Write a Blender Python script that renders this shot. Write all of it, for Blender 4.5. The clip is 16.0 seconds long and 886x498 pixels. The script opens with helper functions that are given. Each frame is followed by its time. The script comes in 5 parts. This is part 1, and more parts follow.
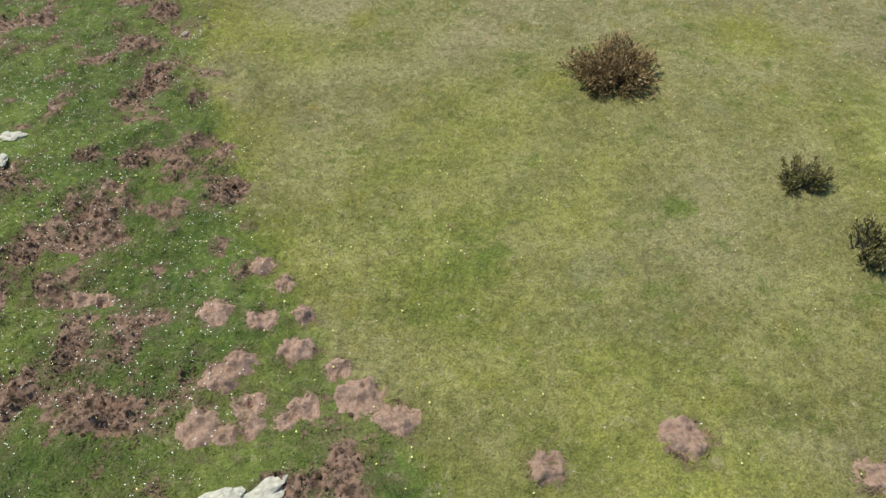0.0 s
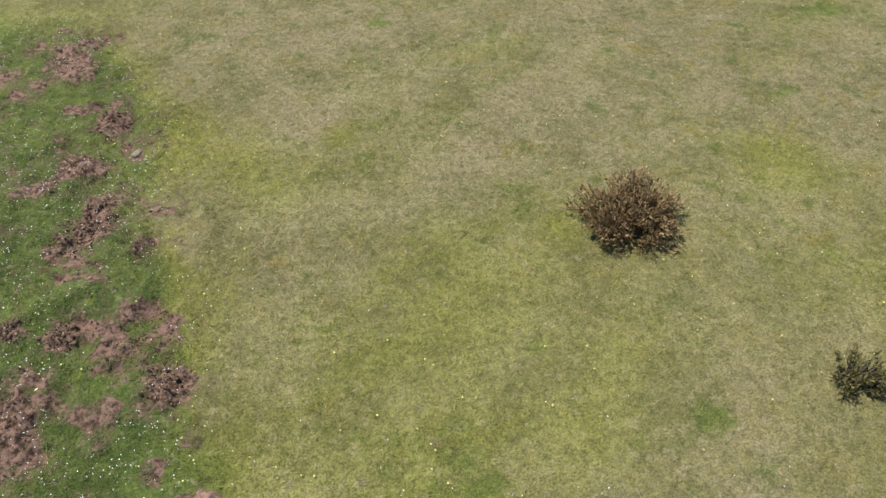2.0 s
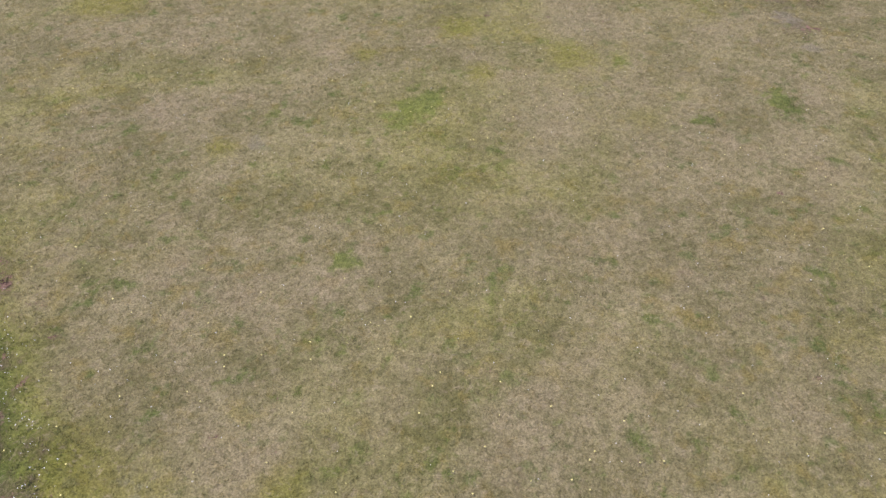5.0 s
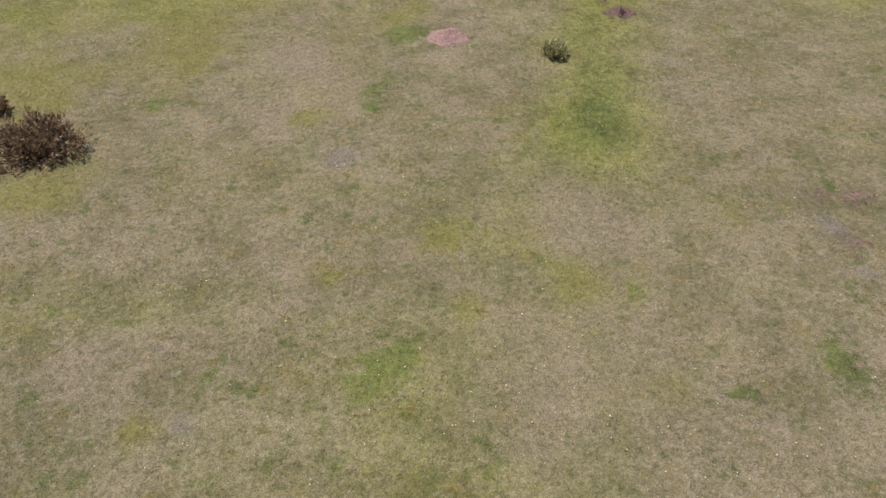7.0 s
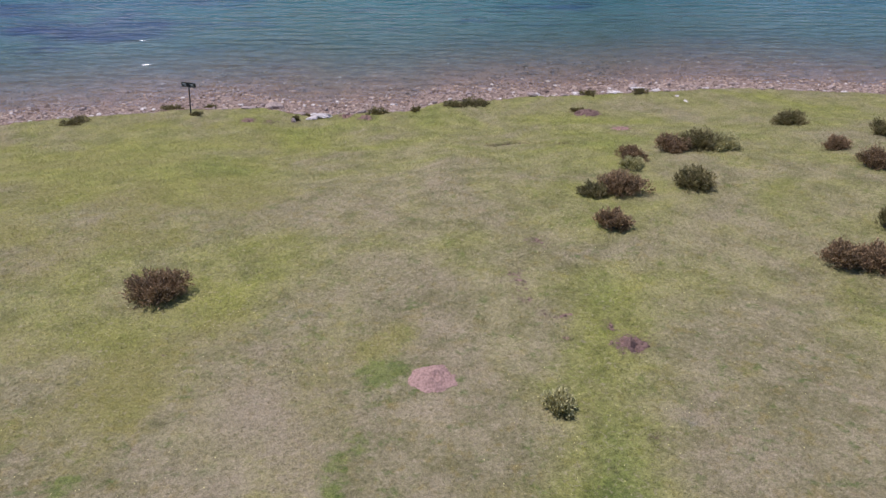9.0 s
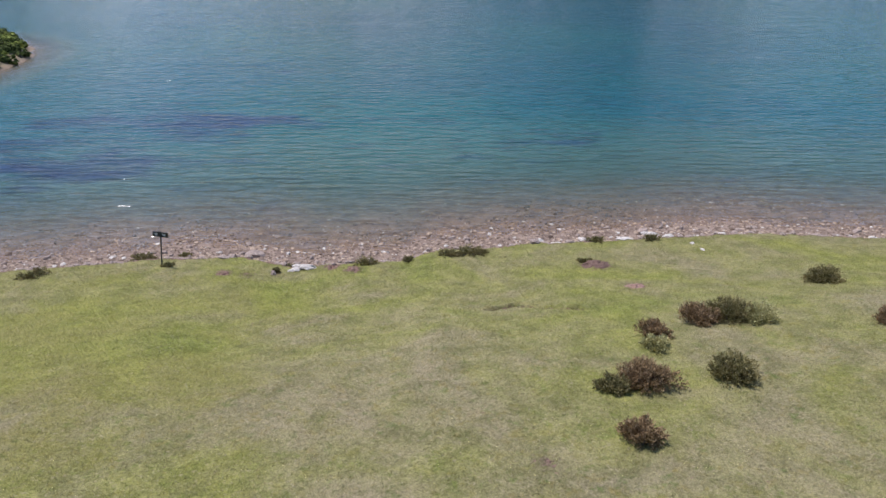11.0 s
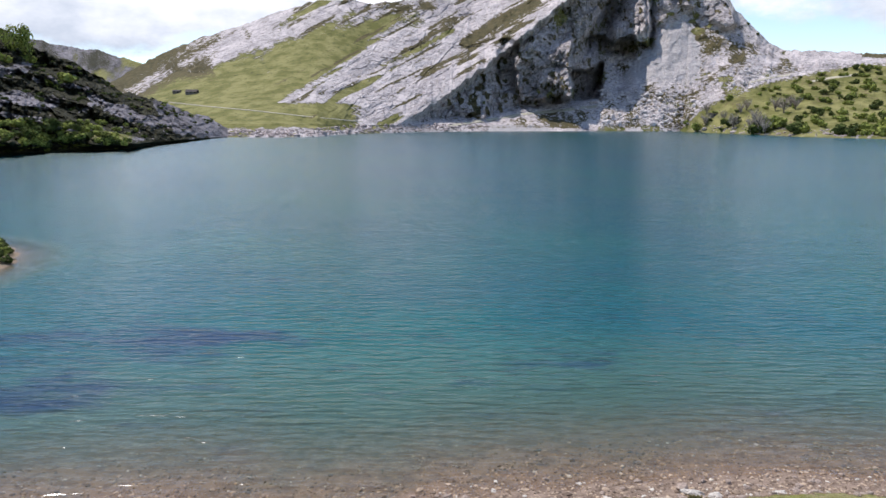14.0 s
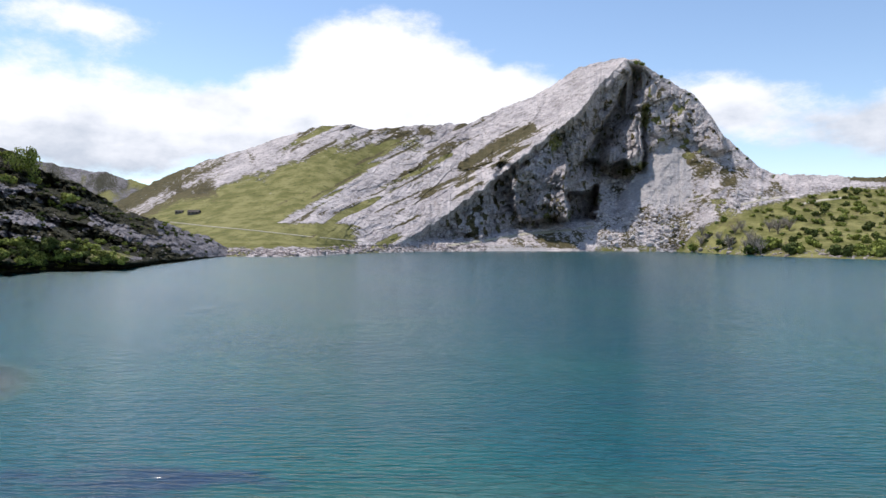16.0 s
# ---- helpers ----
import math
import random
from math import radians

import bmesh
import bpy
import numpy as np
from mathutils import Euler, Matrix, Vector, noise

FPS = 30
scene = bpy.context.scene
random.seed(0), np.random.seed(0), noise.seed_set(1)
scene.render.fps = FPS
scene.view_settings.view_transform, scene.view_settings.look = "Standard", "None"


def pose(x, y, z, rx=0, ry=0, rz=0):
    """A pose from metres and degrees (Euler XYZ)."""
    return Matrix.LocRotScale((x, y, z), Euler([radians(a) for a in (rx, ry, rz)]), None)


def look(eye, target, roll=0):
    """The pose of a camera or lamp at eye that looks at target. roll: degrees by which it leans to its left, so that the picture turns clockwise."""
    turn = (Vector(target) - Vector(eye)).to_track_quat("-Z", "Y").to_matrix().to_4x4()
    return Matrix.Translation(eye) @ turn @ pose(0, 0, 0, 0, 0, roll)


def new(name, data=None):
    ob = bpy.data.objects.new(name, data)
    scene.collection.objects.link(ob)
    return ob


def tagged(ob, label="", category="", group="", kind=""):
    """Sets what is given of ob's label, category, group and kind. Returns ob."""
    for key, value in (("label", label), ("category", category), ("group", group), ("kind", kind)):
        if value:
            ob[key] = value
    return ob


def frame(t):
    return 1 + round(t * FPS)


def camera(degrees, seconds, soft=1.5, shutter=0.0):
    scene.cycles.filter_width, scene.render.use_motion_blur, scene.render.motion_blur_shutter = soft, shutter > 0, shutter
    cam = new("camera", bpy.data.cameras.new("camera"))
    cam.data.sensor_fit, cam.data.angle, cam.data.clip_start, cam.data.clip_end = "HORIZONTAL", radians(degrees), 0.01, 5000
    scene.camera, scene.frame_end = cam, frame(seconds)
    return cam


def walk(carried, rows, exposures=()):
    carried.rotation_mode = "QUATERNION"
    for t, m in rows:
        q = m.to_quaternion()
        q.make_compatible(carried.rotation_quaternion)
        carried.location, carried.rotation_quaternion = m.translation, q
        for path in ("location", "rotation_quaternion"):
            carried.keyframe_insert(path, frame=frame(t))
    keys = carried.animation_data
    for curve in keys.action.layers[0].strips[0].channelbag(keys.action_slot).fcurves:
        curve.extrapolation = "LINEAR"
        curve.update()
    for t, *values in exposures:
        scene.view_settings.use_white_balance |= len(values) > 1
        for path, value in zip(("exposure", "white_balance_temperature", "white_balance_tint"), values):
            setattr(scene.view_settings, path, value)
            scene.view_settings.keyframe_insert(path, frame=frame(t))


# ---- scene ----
cam = camera(62.53, 16.0)
# seconds, x, y, z, yaw, pitch, roll: a level flight towards the lake
ROWS = [
    (0.0, -0.000, 0.000, 17.200, -0.00, -55.01, 0.04),
    (0.5, 0.031, 0.608, 17.203, -0.01, -55.17, -0.00),
    (1.0, 0.060, 1.249, 17.207, -0.00, -55.22, -0.00),
    (1.5, 0.115, 1.923, 17.214, 0.06, -55.18, 0.01),
    (2.0, 0.160, 2.630, 17.203, 0.07, -55.12, 0.05),
    (2.5, 0.191, 3.373, 17.187, 0.02, -54.99, 0.09),
    (3.0, 0.211, 4.154, 17.174, 0.02, -54.87, 0.09),
    (3.5, 0.225, 4.999, 17.160, -0.01, -54.75, 0.06),
    (4.0, 0.231, 5.907, 17.144, 0.01, -54.71, 0.06),
    (4.2, 0.245, 6.284, 17.138, 0.03, -54.58, 0.05),
    (5.0, 0.321, 7.817, 17.115, 0.12, -55.67, 0.02),
    (5.6, 0.394, 8.987, 17.096, 0.17, -56.43, -0.00),
    (6.3, 0.499, 10.376, 17.071, 0.22, -56.13, -0.04),
    (6.5, 0.534, 10.780, 17.062, 0.22, -55.35, -0.06),
    (7.0, 0.623, 11.795, 17.045, 0.20, -51.43, -0.09),
    (7.5, 0.695, 12.804, 17.054, 0.16, -47.02, -0.12),
    (8.0, 0.757, 13.831, 17.080, 0.13, -42.63, -0.22),
    (8.5, 0.810, 14.887, 17.115, 0.14, -38.45, -0.30),
    (9.0, 0.881, 15.987, 17.148, 0.12, -34.33, -0.35),
    (9.5, 0.967, 17.116, 17.166, 0.10, -30.22, -0.34),
    (9.7, 1.001, 17.573, 17.169, 0.10, -28.56, -0.33),
    (10.4, 1.121, 19.183, 17.173, 0.16, -26.14, -0.29),
    (11.1, 1.238, 20.793, 17.171, 0.27, -25.51, -0.27),
    (11.8, 1.350, 22.386, 17.170, 0.40, -25.14, -0.24),
    (12.0, 1.380, 22.833, 17.171, 0.43, -24.67, -0.23),
    (12.5, 1.452, 23.931, 17.175, 0.46, -23.32, -0.19),
    (13.0, 1.520, 25.027, 17.174, 0.47, -21.40, -0.19),
    (13.2, 1.540, 25.464, 17.168, 0.48, -19.39, -0.21),
    (13.5, 1.561, 26.119, 17.151, 0.48, -16.09, -0.26),
    (13.7, 1.571, 26.556, 17.134, 0.50, -13.43, -0.32),
    (14.0, 1.577, 27.215, 17.115, 0.47, -10.42, -0.39),
    (14.5, 1.587, 28.311, 17.087, 0.40, -5.82, -0.47),
    (15.0, 1.598, 29.404, 17.062, 0.36, -5.33, -0.50),
    (15.5, 1.608, 30.494, 17.041, 0.35, -4.16, -0.51),
    (16.0, 1.618, 31.583, 17.021, 0.35, -1.09, -0.52),
]
TINTS = ((0.0, 0.05, 6720, -7), (1.5, 0.05, 6750, -2), (3.5, 0.0, 6450, 17), (7.0, -0.16, 6350, 21), (8.5, -0.14, 6100, 23), (9.5, -0.08, 5720, 26), (12.0, 0.0, 6120, 11), (14.0, 0.03, 6200, 12), (16.0, -0.08, 6300, 11))
walk(cam, [(t, pose(x, y, z, 90 + pitch, roll, yaw)) for t, x, y, z, yaw, pitch, roll in ROWS], TINTS)

# ---- world and sun ----
SUN_AZ, SUN_EL = -56.0, 64.0  # degrees from ahead (minus: left), and above the horizon


def make_world():
    world = bpy.data.worlds.new("sky")
    scene.world = world
    world.use_nodes = True
    nt = world.node_tree
    nt.nodes.clear()

    def node(kind):
        return nt.nodes.new(kind)

    def put(socket, value):
        if isinstance(value, bpy.types.NodeSocket):
            nt.links.new(value, socket)
        else:
            socket.default_value = value

    def calc(op, a, b=0.0, c=0.0):
        n = node("ShaderNodeMath")
        n.operation = op
        for s, v in zip(n.inputs, (a, b, c)):
            put(s, v)
        return n.outputs[0]

    def blend(f, a, b):
        n = node("ShaderNodeMix")
        n.data_type = "RGBA"
        put(n.inputs[0], f), put(n.inputs[6], a), put(n.inputs[7], b)
        return n.outputs[2]

    sky = node("ShaderNodeTexSky")
    sky.sky_type, sky.sun_disc, sky.sun_elevation, sky.sun_rotation, sky.altitude = "NISHITA", False, radians(SUN_EL), radians(SUN_AZ), 1000
    sky.air_density, sky.dust_density, sky.ozone_density = 1.0, 0.4, 0.35
    way = node("ShaderNodeTexCoord").outputs["Generated"]
    part3 = node("ShaderNodeSeparateXYZ")
    put(part3.inputs[0], way)
    x, y, z = part3.outputs
    az, el = calc("ARCTAN2", x, y), calc("ARCSINE", z)
    at = node("ShaderNodeCombineXYZ")
    put(at.inputs[0], az), put(at.inputs[1], calc("MULTIPLY", el, 1.9))

    def cloudy(scale, detail, w, rough=0.55):
        n = node("ShaderNodeTexNoise")
        n.noise_dimensions = "4D"
        put(n.inputs["Vector"], at.outputs[0])
        n.inputs["W"].default_value, n.inputs["Scale"].default_value = w, scale
        n.inputs["Detail"].default_value, n.inputs["Roughness"].default_value = detail, rough
        return n.outputs[0]

    cover = calc("ADD", calc("MULTIPLY", cloudy(3.6, 8, 2.0), 1.0), calc("MULTIPLY", cloudy(13, 9, 5.0, 0.66), 0.55))
    # banks of cumulus: azimuth, height, half widths, weight
    for a0, e0, wa, we, k in CLOUDS:
        da = calc("DIVIDE", calc("SUBTRACT", az, a0), wa)
        de = calc("DIVIDE", calc("SUBTRACT", el, e0), we)
        bump = calc("EXPONENT", calc("MULTIPLY", calc("ADD", calc("MULTIPLY", da, da), calc("MULTIPLY", de, de)), -1.0))
        cover = calc("ADD", cover, calc("MULTIPLY", bump, k))
    ramp = node("ShaderNodeMapRange")
    ramp.interpolation_type = "SMOOTHSTEP"
    put(ramp.inputs[0], cover)
    ramp.inputs[1].default_value, ramp.inputs[2].default_value = 0.88, 1.14
    shade = node("ShaderNodeMapRange")
    shade.interpolation_type = "SMOOTHSTEP"
    put(shade.inputs[0], calc("ADD", calc("MULTIPLY", cloudy(5.0, 6, 9.0), 0.8), calc("MULTIPLY", el, 1.7)))
    shade.inputs[1].default_value, shade.inputs[2].default_value = 0.46, 0.68
    white = blend(shade.outputs[0], (0.60, 0.66, 0.76, 1), (1.14, 1.14, 1.17, 1))
    lit = node("ShaderNodeVectorMath")
    lit.operation = "SCALE"
    put(lit.inputs[0], sky.outputs[0]), put(lit.inputs["Scale"], SKY)
    bg = node("ShaderNodeBackground")
    put(bg.inputs[0], blend(ramp.outputs[0], lit.outputs[0], white))
    put(node("ShaderNodeOutputWorld").inputs[0], bg.outputs[0])


SKY = 0.18
CLOUDS = ((-0.42, 0.13, 0.27, 0.07, 0.55), (-0.13, 0.22, 0.12, 0.09, 0.5), (0.0, 0.18, 0.13, 0.07, 0.45), (0.36, 0.17, 0.09, 0.05, 0.4),
          (0.56, 0.13, 0.16, 0.045, 0.45), (-0.45, 0.255, 0.14, 0.02, 0.34), (-0.22, 0.36, 0.3, 0.05, -0.35), (0.42, 0.32, 0.3, 0.07, -0.35), (-0.27, 0.25, 0.07, 0.035, -0.3))
make_world()
sun = new("sun", bpy.data.lights.new("sun", "SUN"))
sun.data.energy, sun.data.angle, sun.data.color = 5.0, radians(0.6), (1.0, 0.955, 0.89)
sun.matrix_world = look((0, 0, 300), (300 * -math.sin(radians(SUN_AZ)) * math.cos(radians(SUN_EL)), -300 * math.cos(radians(SUN_AZ)) * math.cos(radians(SUN_EL)), 300 - 300 * math.sin(radians(SUN_EL))))


# ---- materials ----
class Mat:
    """A node material with short helpers."""

    def __init__(self, name):
        self.m = bpy.data.materials.new(name)
        self.m.use_nodes = True
        self.nt = self.m.node_tree
        self.nt.nodes.clear()
        self.out = self.nt.nodes.new("ShaderNodeOutputMaterial")
        self.where = self.nt.nodes.new("ShaderNodeTexCoord").outputs["Object"]

    def put(self, socket, value):
        if isinstance(value, bpy.types.NodeSocket):
            self.nt.links.new(value, socket)
        else:
            socket.default_value = value

    def calc(self, op, a, b=0.0, c=0.0):
        n = self.nt.nodes.new("ShaderNodeMath")
        n.operation = op
        for s, v in zip(n.inputs, (a, b, c)):
            self.put(s, v)
        return n.outputs[0]

    def mix(self, f, a, b):
        n = self.nt.nodes.new("ShaderNodeMix")
        n.data_type = "RGBA"
        a, b = ((*v, 1) if isinstance(v, tuple) and len(v) == 3 else v for v in (a, b))
        self.put(n.inputs[0], f), self.put(n.inputs[6], a), self.put(n.inputs[7], b)
        return n.outputs[2]

    def scaled(self, sx, sy, sz, turn=0.0):
        n = self.nt.nodes.new("ShaderNodeMapping")
        self.put(n.inputs[0], self.where)
        n.inputs["Rotation"].default_value = (0, 0, radians(turn))
        n.inputs["Scale"].default_value = (sx, sy, sz)
        return n.outputs[0]

    def noise(self, scale, detail=4, rough=0.55, at=None, warp=0.0):
        n = self.nt.nodes.new("ShaderNodeTexNoise")
        self.put(n.inputs["Vector"], at or self.where)
        n.inputs["Scale"].default_value, n.inputs["Detail"].default_value = scale, detail
        n.inputs["Roughness"].default_value, n.inputs["Distortion"].default_value = rough, warp
        return n.outputs[0]

    def cells(self, scale, at=None):
        n = self.nt.nodes.new("ShaderNodeTexVoronoi")
        self.put(n.inputs["Vector"], at or self.where)
        n.inputs["Scale"].default_value = scale
        return n

    def span(self, v, a, b, c=0.0, d=1.0):
        n = self.nt.nodes.new("ShaderNodeMapRange")
        n.interpolation_type = "SMOOTHSTEP"
        self.put(n.inputs[0], v)
        for s, w in zip(n.inputs[1:5], (a, b, c, d)):
            s.default_value = w
        return n.outputs[0]

    def beds(self, tilt, along, across):
        """Coordinates stretched along beds that rise by tilt degrees to the right."""
        a, b = self.nt.nodes.new("ShaderNodeMapping"), self.nt.nodes.new("ShaderNodeMapping")
        self.put(a.inputs[0], self.where), self.put(b.inputs[0], a.outputs[0])
        a.inputs["Rotation"].default_value = (0, radians(tilt), 0)
        b.inputs["Scale"].default_value = (along, along, across)
        return b.outputs[0]

    def attr(self, name):
        n = self.nt.nodes.new("ShaderNodeAttribute")
        n.attribute_name = name
        return n

    def island(self):
        return self.nt.nodes.new("ShaderNodeNewGeometry").outputs["Random Per Island"]

    def any_object(self):
        return self.nt.nodes.new("ShaderNodeObjectInfo").outputs["Random"]

    def bump(self, height, strength=0.5, distance=0.02, normal=None):
        n = self.nt.nodes.new("ShaderNodeBump")
        n.inputs["Strength"].default_value, n.inputs["Distance"].default_value = strength, distance
        self.put(n.inputs["Height"], height)
        if normal:
            self.put(n.inputs["Normal"], normal)
        return n.outputs[0]

    def finish(self, colour, rough=0.9, normal=None, metal=0.0, spec=0.3, through_light=0.0):
        n = self.nt.nodes.new("ShaderNodeBsdfPrincipled")
        if isinstance(colour, tuple):
            colour = (*colour[:3], 1)
        self.put(n.inputs["Base Color"], colour), self.put(n.inputs["Roughness"], rough), self.put(n.inputs["Metallic"], metal)
        self.put(n.inputs["Specular IOR Level"], spec)
        if normal:
            self.put(n.inputs["Normal"], normal)
        shader = n.outputs[0]
        if through_light:
            t = self.nt.nodes.new("ShaderNodeBsdfTranslucent")
            self.put(t.inputs[0], colour)
            s = self.nt.nodes.new("ShaderNodeMixShader")
            s.inputs[0].default_value = through_light
            self.put(s.inputs[1], shader), self.put(s.inputs[2], t.outputs[0])
            shader = s.outputs[0]
        self.put(self.out.inputs[0], shader)
        return self.m


def turf_colour(m):
    """Mown-looking mountain turf: lush where moist, straw where dry."""
    lush = m.attr("lush").outputs["Fac"]
    wide = m.noise(0.20, 4, 0.55, warp=0.8)
    mid = m.noise(1.0, 5, 0.62, warp=0.3)
    fine = m.noise(6.5, 5, 0.66)
    tone = m.calc("ADD", m.calc("MULTIPLY", mid, 0.62), m.calc("MULTIPLY", fine, 0.38))
    dry = m.mix(m.span(tone, 0.33, 0.66), (0.150, 0.132, 0.056), (0.285, 0.236, 0.132))
    dry = m.mix(m.calc("MULTIPLY", m.span(m.noise(1.7, 4, 0.6), 0.55, 0.68), 0.45), dry, (0.235, 0.185, 0.055))
    dry = m.mix(m.calc("MULTIPLY", m.span(m.noise(2.6, 5, 0.7), 0.54, 0.66), 0.8), dry, (0.096, 0.122, 0.032))
    dry = m.mix(m.calc("MULTIPLY", m.span(m.noise(3.4, 4, 0.65, warp=0.4), 0.55, 0.67), 0.65), dry, (0.215, 0.165, 0.058))
    dry = m.mix(m.calc("MULTIPLY", m.span(m.noise(0.75, 4, 0.65), 0.50, 0.68), 0.5), dry, (0.305, 0.240, 0.150))
    dry = m.mix(m.calc("MULTIPLY", m.span(m.calc("ADD", m.attr("straw").outputs["Fac"], m.calc("MULTIPLY", m.calc("SUBTRACT", fine, 0.5), 0.9)), 0.0, 1.0), 0.7), dry, (0.300, 0.238, 0.150))
    dry = m.mix(m.calc("MULTIPLY", m.span(m.calc("ADD", m.attr("ochre").outputs["Fac"], m.calc("MULTIPLY", m.calc("SUBTRACT", fine, 0.5), 0.9)), 0.1, 0.75), 0.7), dry, (0.205, 0.185, 0.040))
    wisp = m.calc("MULTIPLY", m.calc("SUBTRACT", m.noise(4.0, 6, 0.75), 0.5), 2.6)
    dry = m.mix(m.calc("MULTIPLY", m.span(m.calc("ADD", m.attr("ash").outputs["Fac"], wisp), 0.25, 0.8), 0.6), dry, (0.205, 0.176, 0.140))
    green = m.mix(m.span(tone, 0.33, 0.66), (0.128, 0.140, 0.021), (0.276, 0.272, 0.052))
    f = m.span(m.calc("ADD", m.calc("MULTIPLY", lush, 0.75), m.calc("MULTIPLY", m.calc("SUBTRACT", wide, 0.5), 1.9)), -0.05, 0.95)
    deep = m.mix(m.span(tone, 0.35, 0.66), (0.038, 0.066, 0.015), (0.122, 0.158, 0.038))
    grain = m.nt.nodes.new("ShaderNodeVectorMath")
    grain.operation = "SCALE"
    m.put(grain.inputs["Scale"], m.span(m.calc("ADD", m.calc("MULTIPLY", m.noise(14, 3, 0.7), 0.4), m.calc("MULTIPLY", m.noise(48, 2, 0.6), 0.6)), 0.32, 0.68, 0.66, 1.40))
    colour = m.mix(m.span(m.calc("ADD", lush, m.calc("MULTIPLY", m.calc("SUBTRACT", wide, 0.5), 0.6)), 0.62, 1.08), m.mix(f, dry, green), deep)
    fleck, tuft = m.noise(9.0, 4, 0.72, warp=0.6), m.noise(4.2, 5, 0.7, warp=0.5)
    colour = m.mix(m.calc("MULTIPLY", m.span(fleck, 0.54, 0.66), 0.50), colour, (0.325, 0.262, 0.165))
    colour = m.mix(m.calc("MULTIPLY", m.span(fleck, 0.46, 0.34), 0.5), colour, (0.090, 0.086, 0.034))
    colour = m.mix(m.calc("MULTIPLY", m.span(tuft, 0.57, 0.68), m.calc("MULTIPLY_ADD", f, 0.5, 0.12)), colour, (0.155, 0.175, 0.032))
    colour = m.mix(m.calc("MULTIPLY", m.span(m.calc("ADD", m.attr("moss").outputs["Fac"], wisp), 0.25, 0.8), 0.75), colour, m.mix(m.span(tone, 0.35, 0.62), (0.060, 0.092, 0.016), (0.150, 0.178, 0.036)))
    m.put(grain.inputs[0], colour)
    return grain.outputs[0]


def make_ground():
    m = Mat("turf_and_soil")
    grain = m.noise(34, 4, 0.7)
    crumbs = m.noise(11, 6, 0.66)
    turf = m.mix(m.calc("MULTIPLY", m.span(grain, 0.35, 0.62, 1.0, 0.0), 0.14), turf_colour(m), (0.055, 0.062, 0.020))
    # Low crumbs turn dark: the shade of small holes is put into the soil colour.
    soil = m.mix(m.span(crumbs, 0.36, 0.6), (0.050, 0.030, 0.022), (0.270, 0.164, 0.124))
    bare = m.span(m.calc("ADD", m.attr("soil").outputs["Fac"], m.calc("MULTIPLY", m.calc("SUBTRACT", m.noise(3.0, 8, 0.75), 0.5), 3.2)), 0.50, 0.66)
    beach = m.attr("beach").outputs["Fac"]
    stones = m.cells(9.0)
    shingle = m.mix(m.span(m.noise(1.3, 5, 0.6), 0.35, 0.65), (0.170, 0.118, 0.088), (0.275, 0.200, 0.150))
    shingle = m.mix(m.span(stones.outputs["Distance"], 0.1, 0.55, 0.5, 0.0), shingle, (0.38, 0.29, 0.215))
    thin = m.span(m.calc("ADD", m.attr("soil").outputs["Fac"], m.calc("MULTIPLY", m.calc("SUBTRACT", m.noise(6.0, 6, 0.75), 0.5), 2.0)), 0.12, 0.62)
    turf = m.mix(m.calc("MULTIPLY", thin, 0.6), turf, m.mix(m.span(grain, 0.4, 0.6), (0.060, 0.040, 0.026), (0.185, 0.130, 0.092)))
    colour = m.mix(bare, turf, soil)
    colour = m.mix(beach, colour, shingle)
    deep = m.calc("ADD", m.calc("MULTIPLY", crumbs, 0.6), m.calc("MULTIPLY", grain, 0.5))
    return m.finish(colour, 0.95, m.bump(m.calc("ADD", deep, m.calc("MULTIPLY", m.noise(7.0, 4, 0.6), 0.6)), 0.9, 0.066), spec=0.15)


def make_blades():
    m = Mat("grass_blades")
    c = turf_colour(m)
    # Blades are lighter than the turf: sunlit tips put into their colour.
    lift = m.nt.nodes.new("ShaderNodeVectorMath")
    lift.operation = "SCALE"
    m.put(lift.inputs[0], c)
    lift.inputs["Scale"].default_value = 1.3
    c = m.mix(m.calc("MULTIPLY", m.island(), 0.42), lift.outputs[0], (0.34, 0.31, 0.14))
    return m.finish(c, 0.75, spec=0.25, through_light=0.42)


def make_soil(name="crumbly_soil", dim=1.0):
    m = Mat(name)
    crumbs = m.noise(16, 6, 0.7)
    c = m.mix(m.span(crumbs, 0.32, 0.62), tuple(dim * v for v in (0.21, 0.130, 0.100)), tuple(dim * v for v in (0.41, 0.258, 0.205)))
    c = m.mix(m.calc("MULTIPLY", m.any_object(), 0.35), c, tuple(dim * v for v in (0.23, 0.150, 0.105)))
    return m.finish(c, 0.97, m.bump(m.noise(38, 5, 0.7), 0.8, 0.03), spec=0.1)


def make_rooted():
    m = Mat("rooted_soil")
    c = m.mix(m.span(m.island(), 0.0, 0.9), (0.045, 0.027, 0.018), (0.235, 0.148, 0.100))
    return m.finish(c, 0.97, m.bump(m.noise(60, 4, 0.7), 0.8, 0.02), spec=0.1)


def make_stone(name, pale, dark, moss=(0.09, 0.10, 0.05), scale=4.0):
    m = Mat(name)
    big, fine = m.noise(scale, 5, 0.6), m.noise(scale * 7, 5, 0.7)
    c = m.mix(m.span(big, 0.32, 0.68), dark, pale)
    c = m.mix(m.calc("MULTIPLY", m.any_object(), 0.5), c, tuple(0.55 * v for v in pale))
    c = m.mix(m.calc("MULTIPLY", m.span(fine, 0.6, 0.75), 0.5), c, moss)
    return m.finish(c, 0.85, m.bump(m.calc("ADD", big, fine), 0.6, 0.03), spec=0.3)


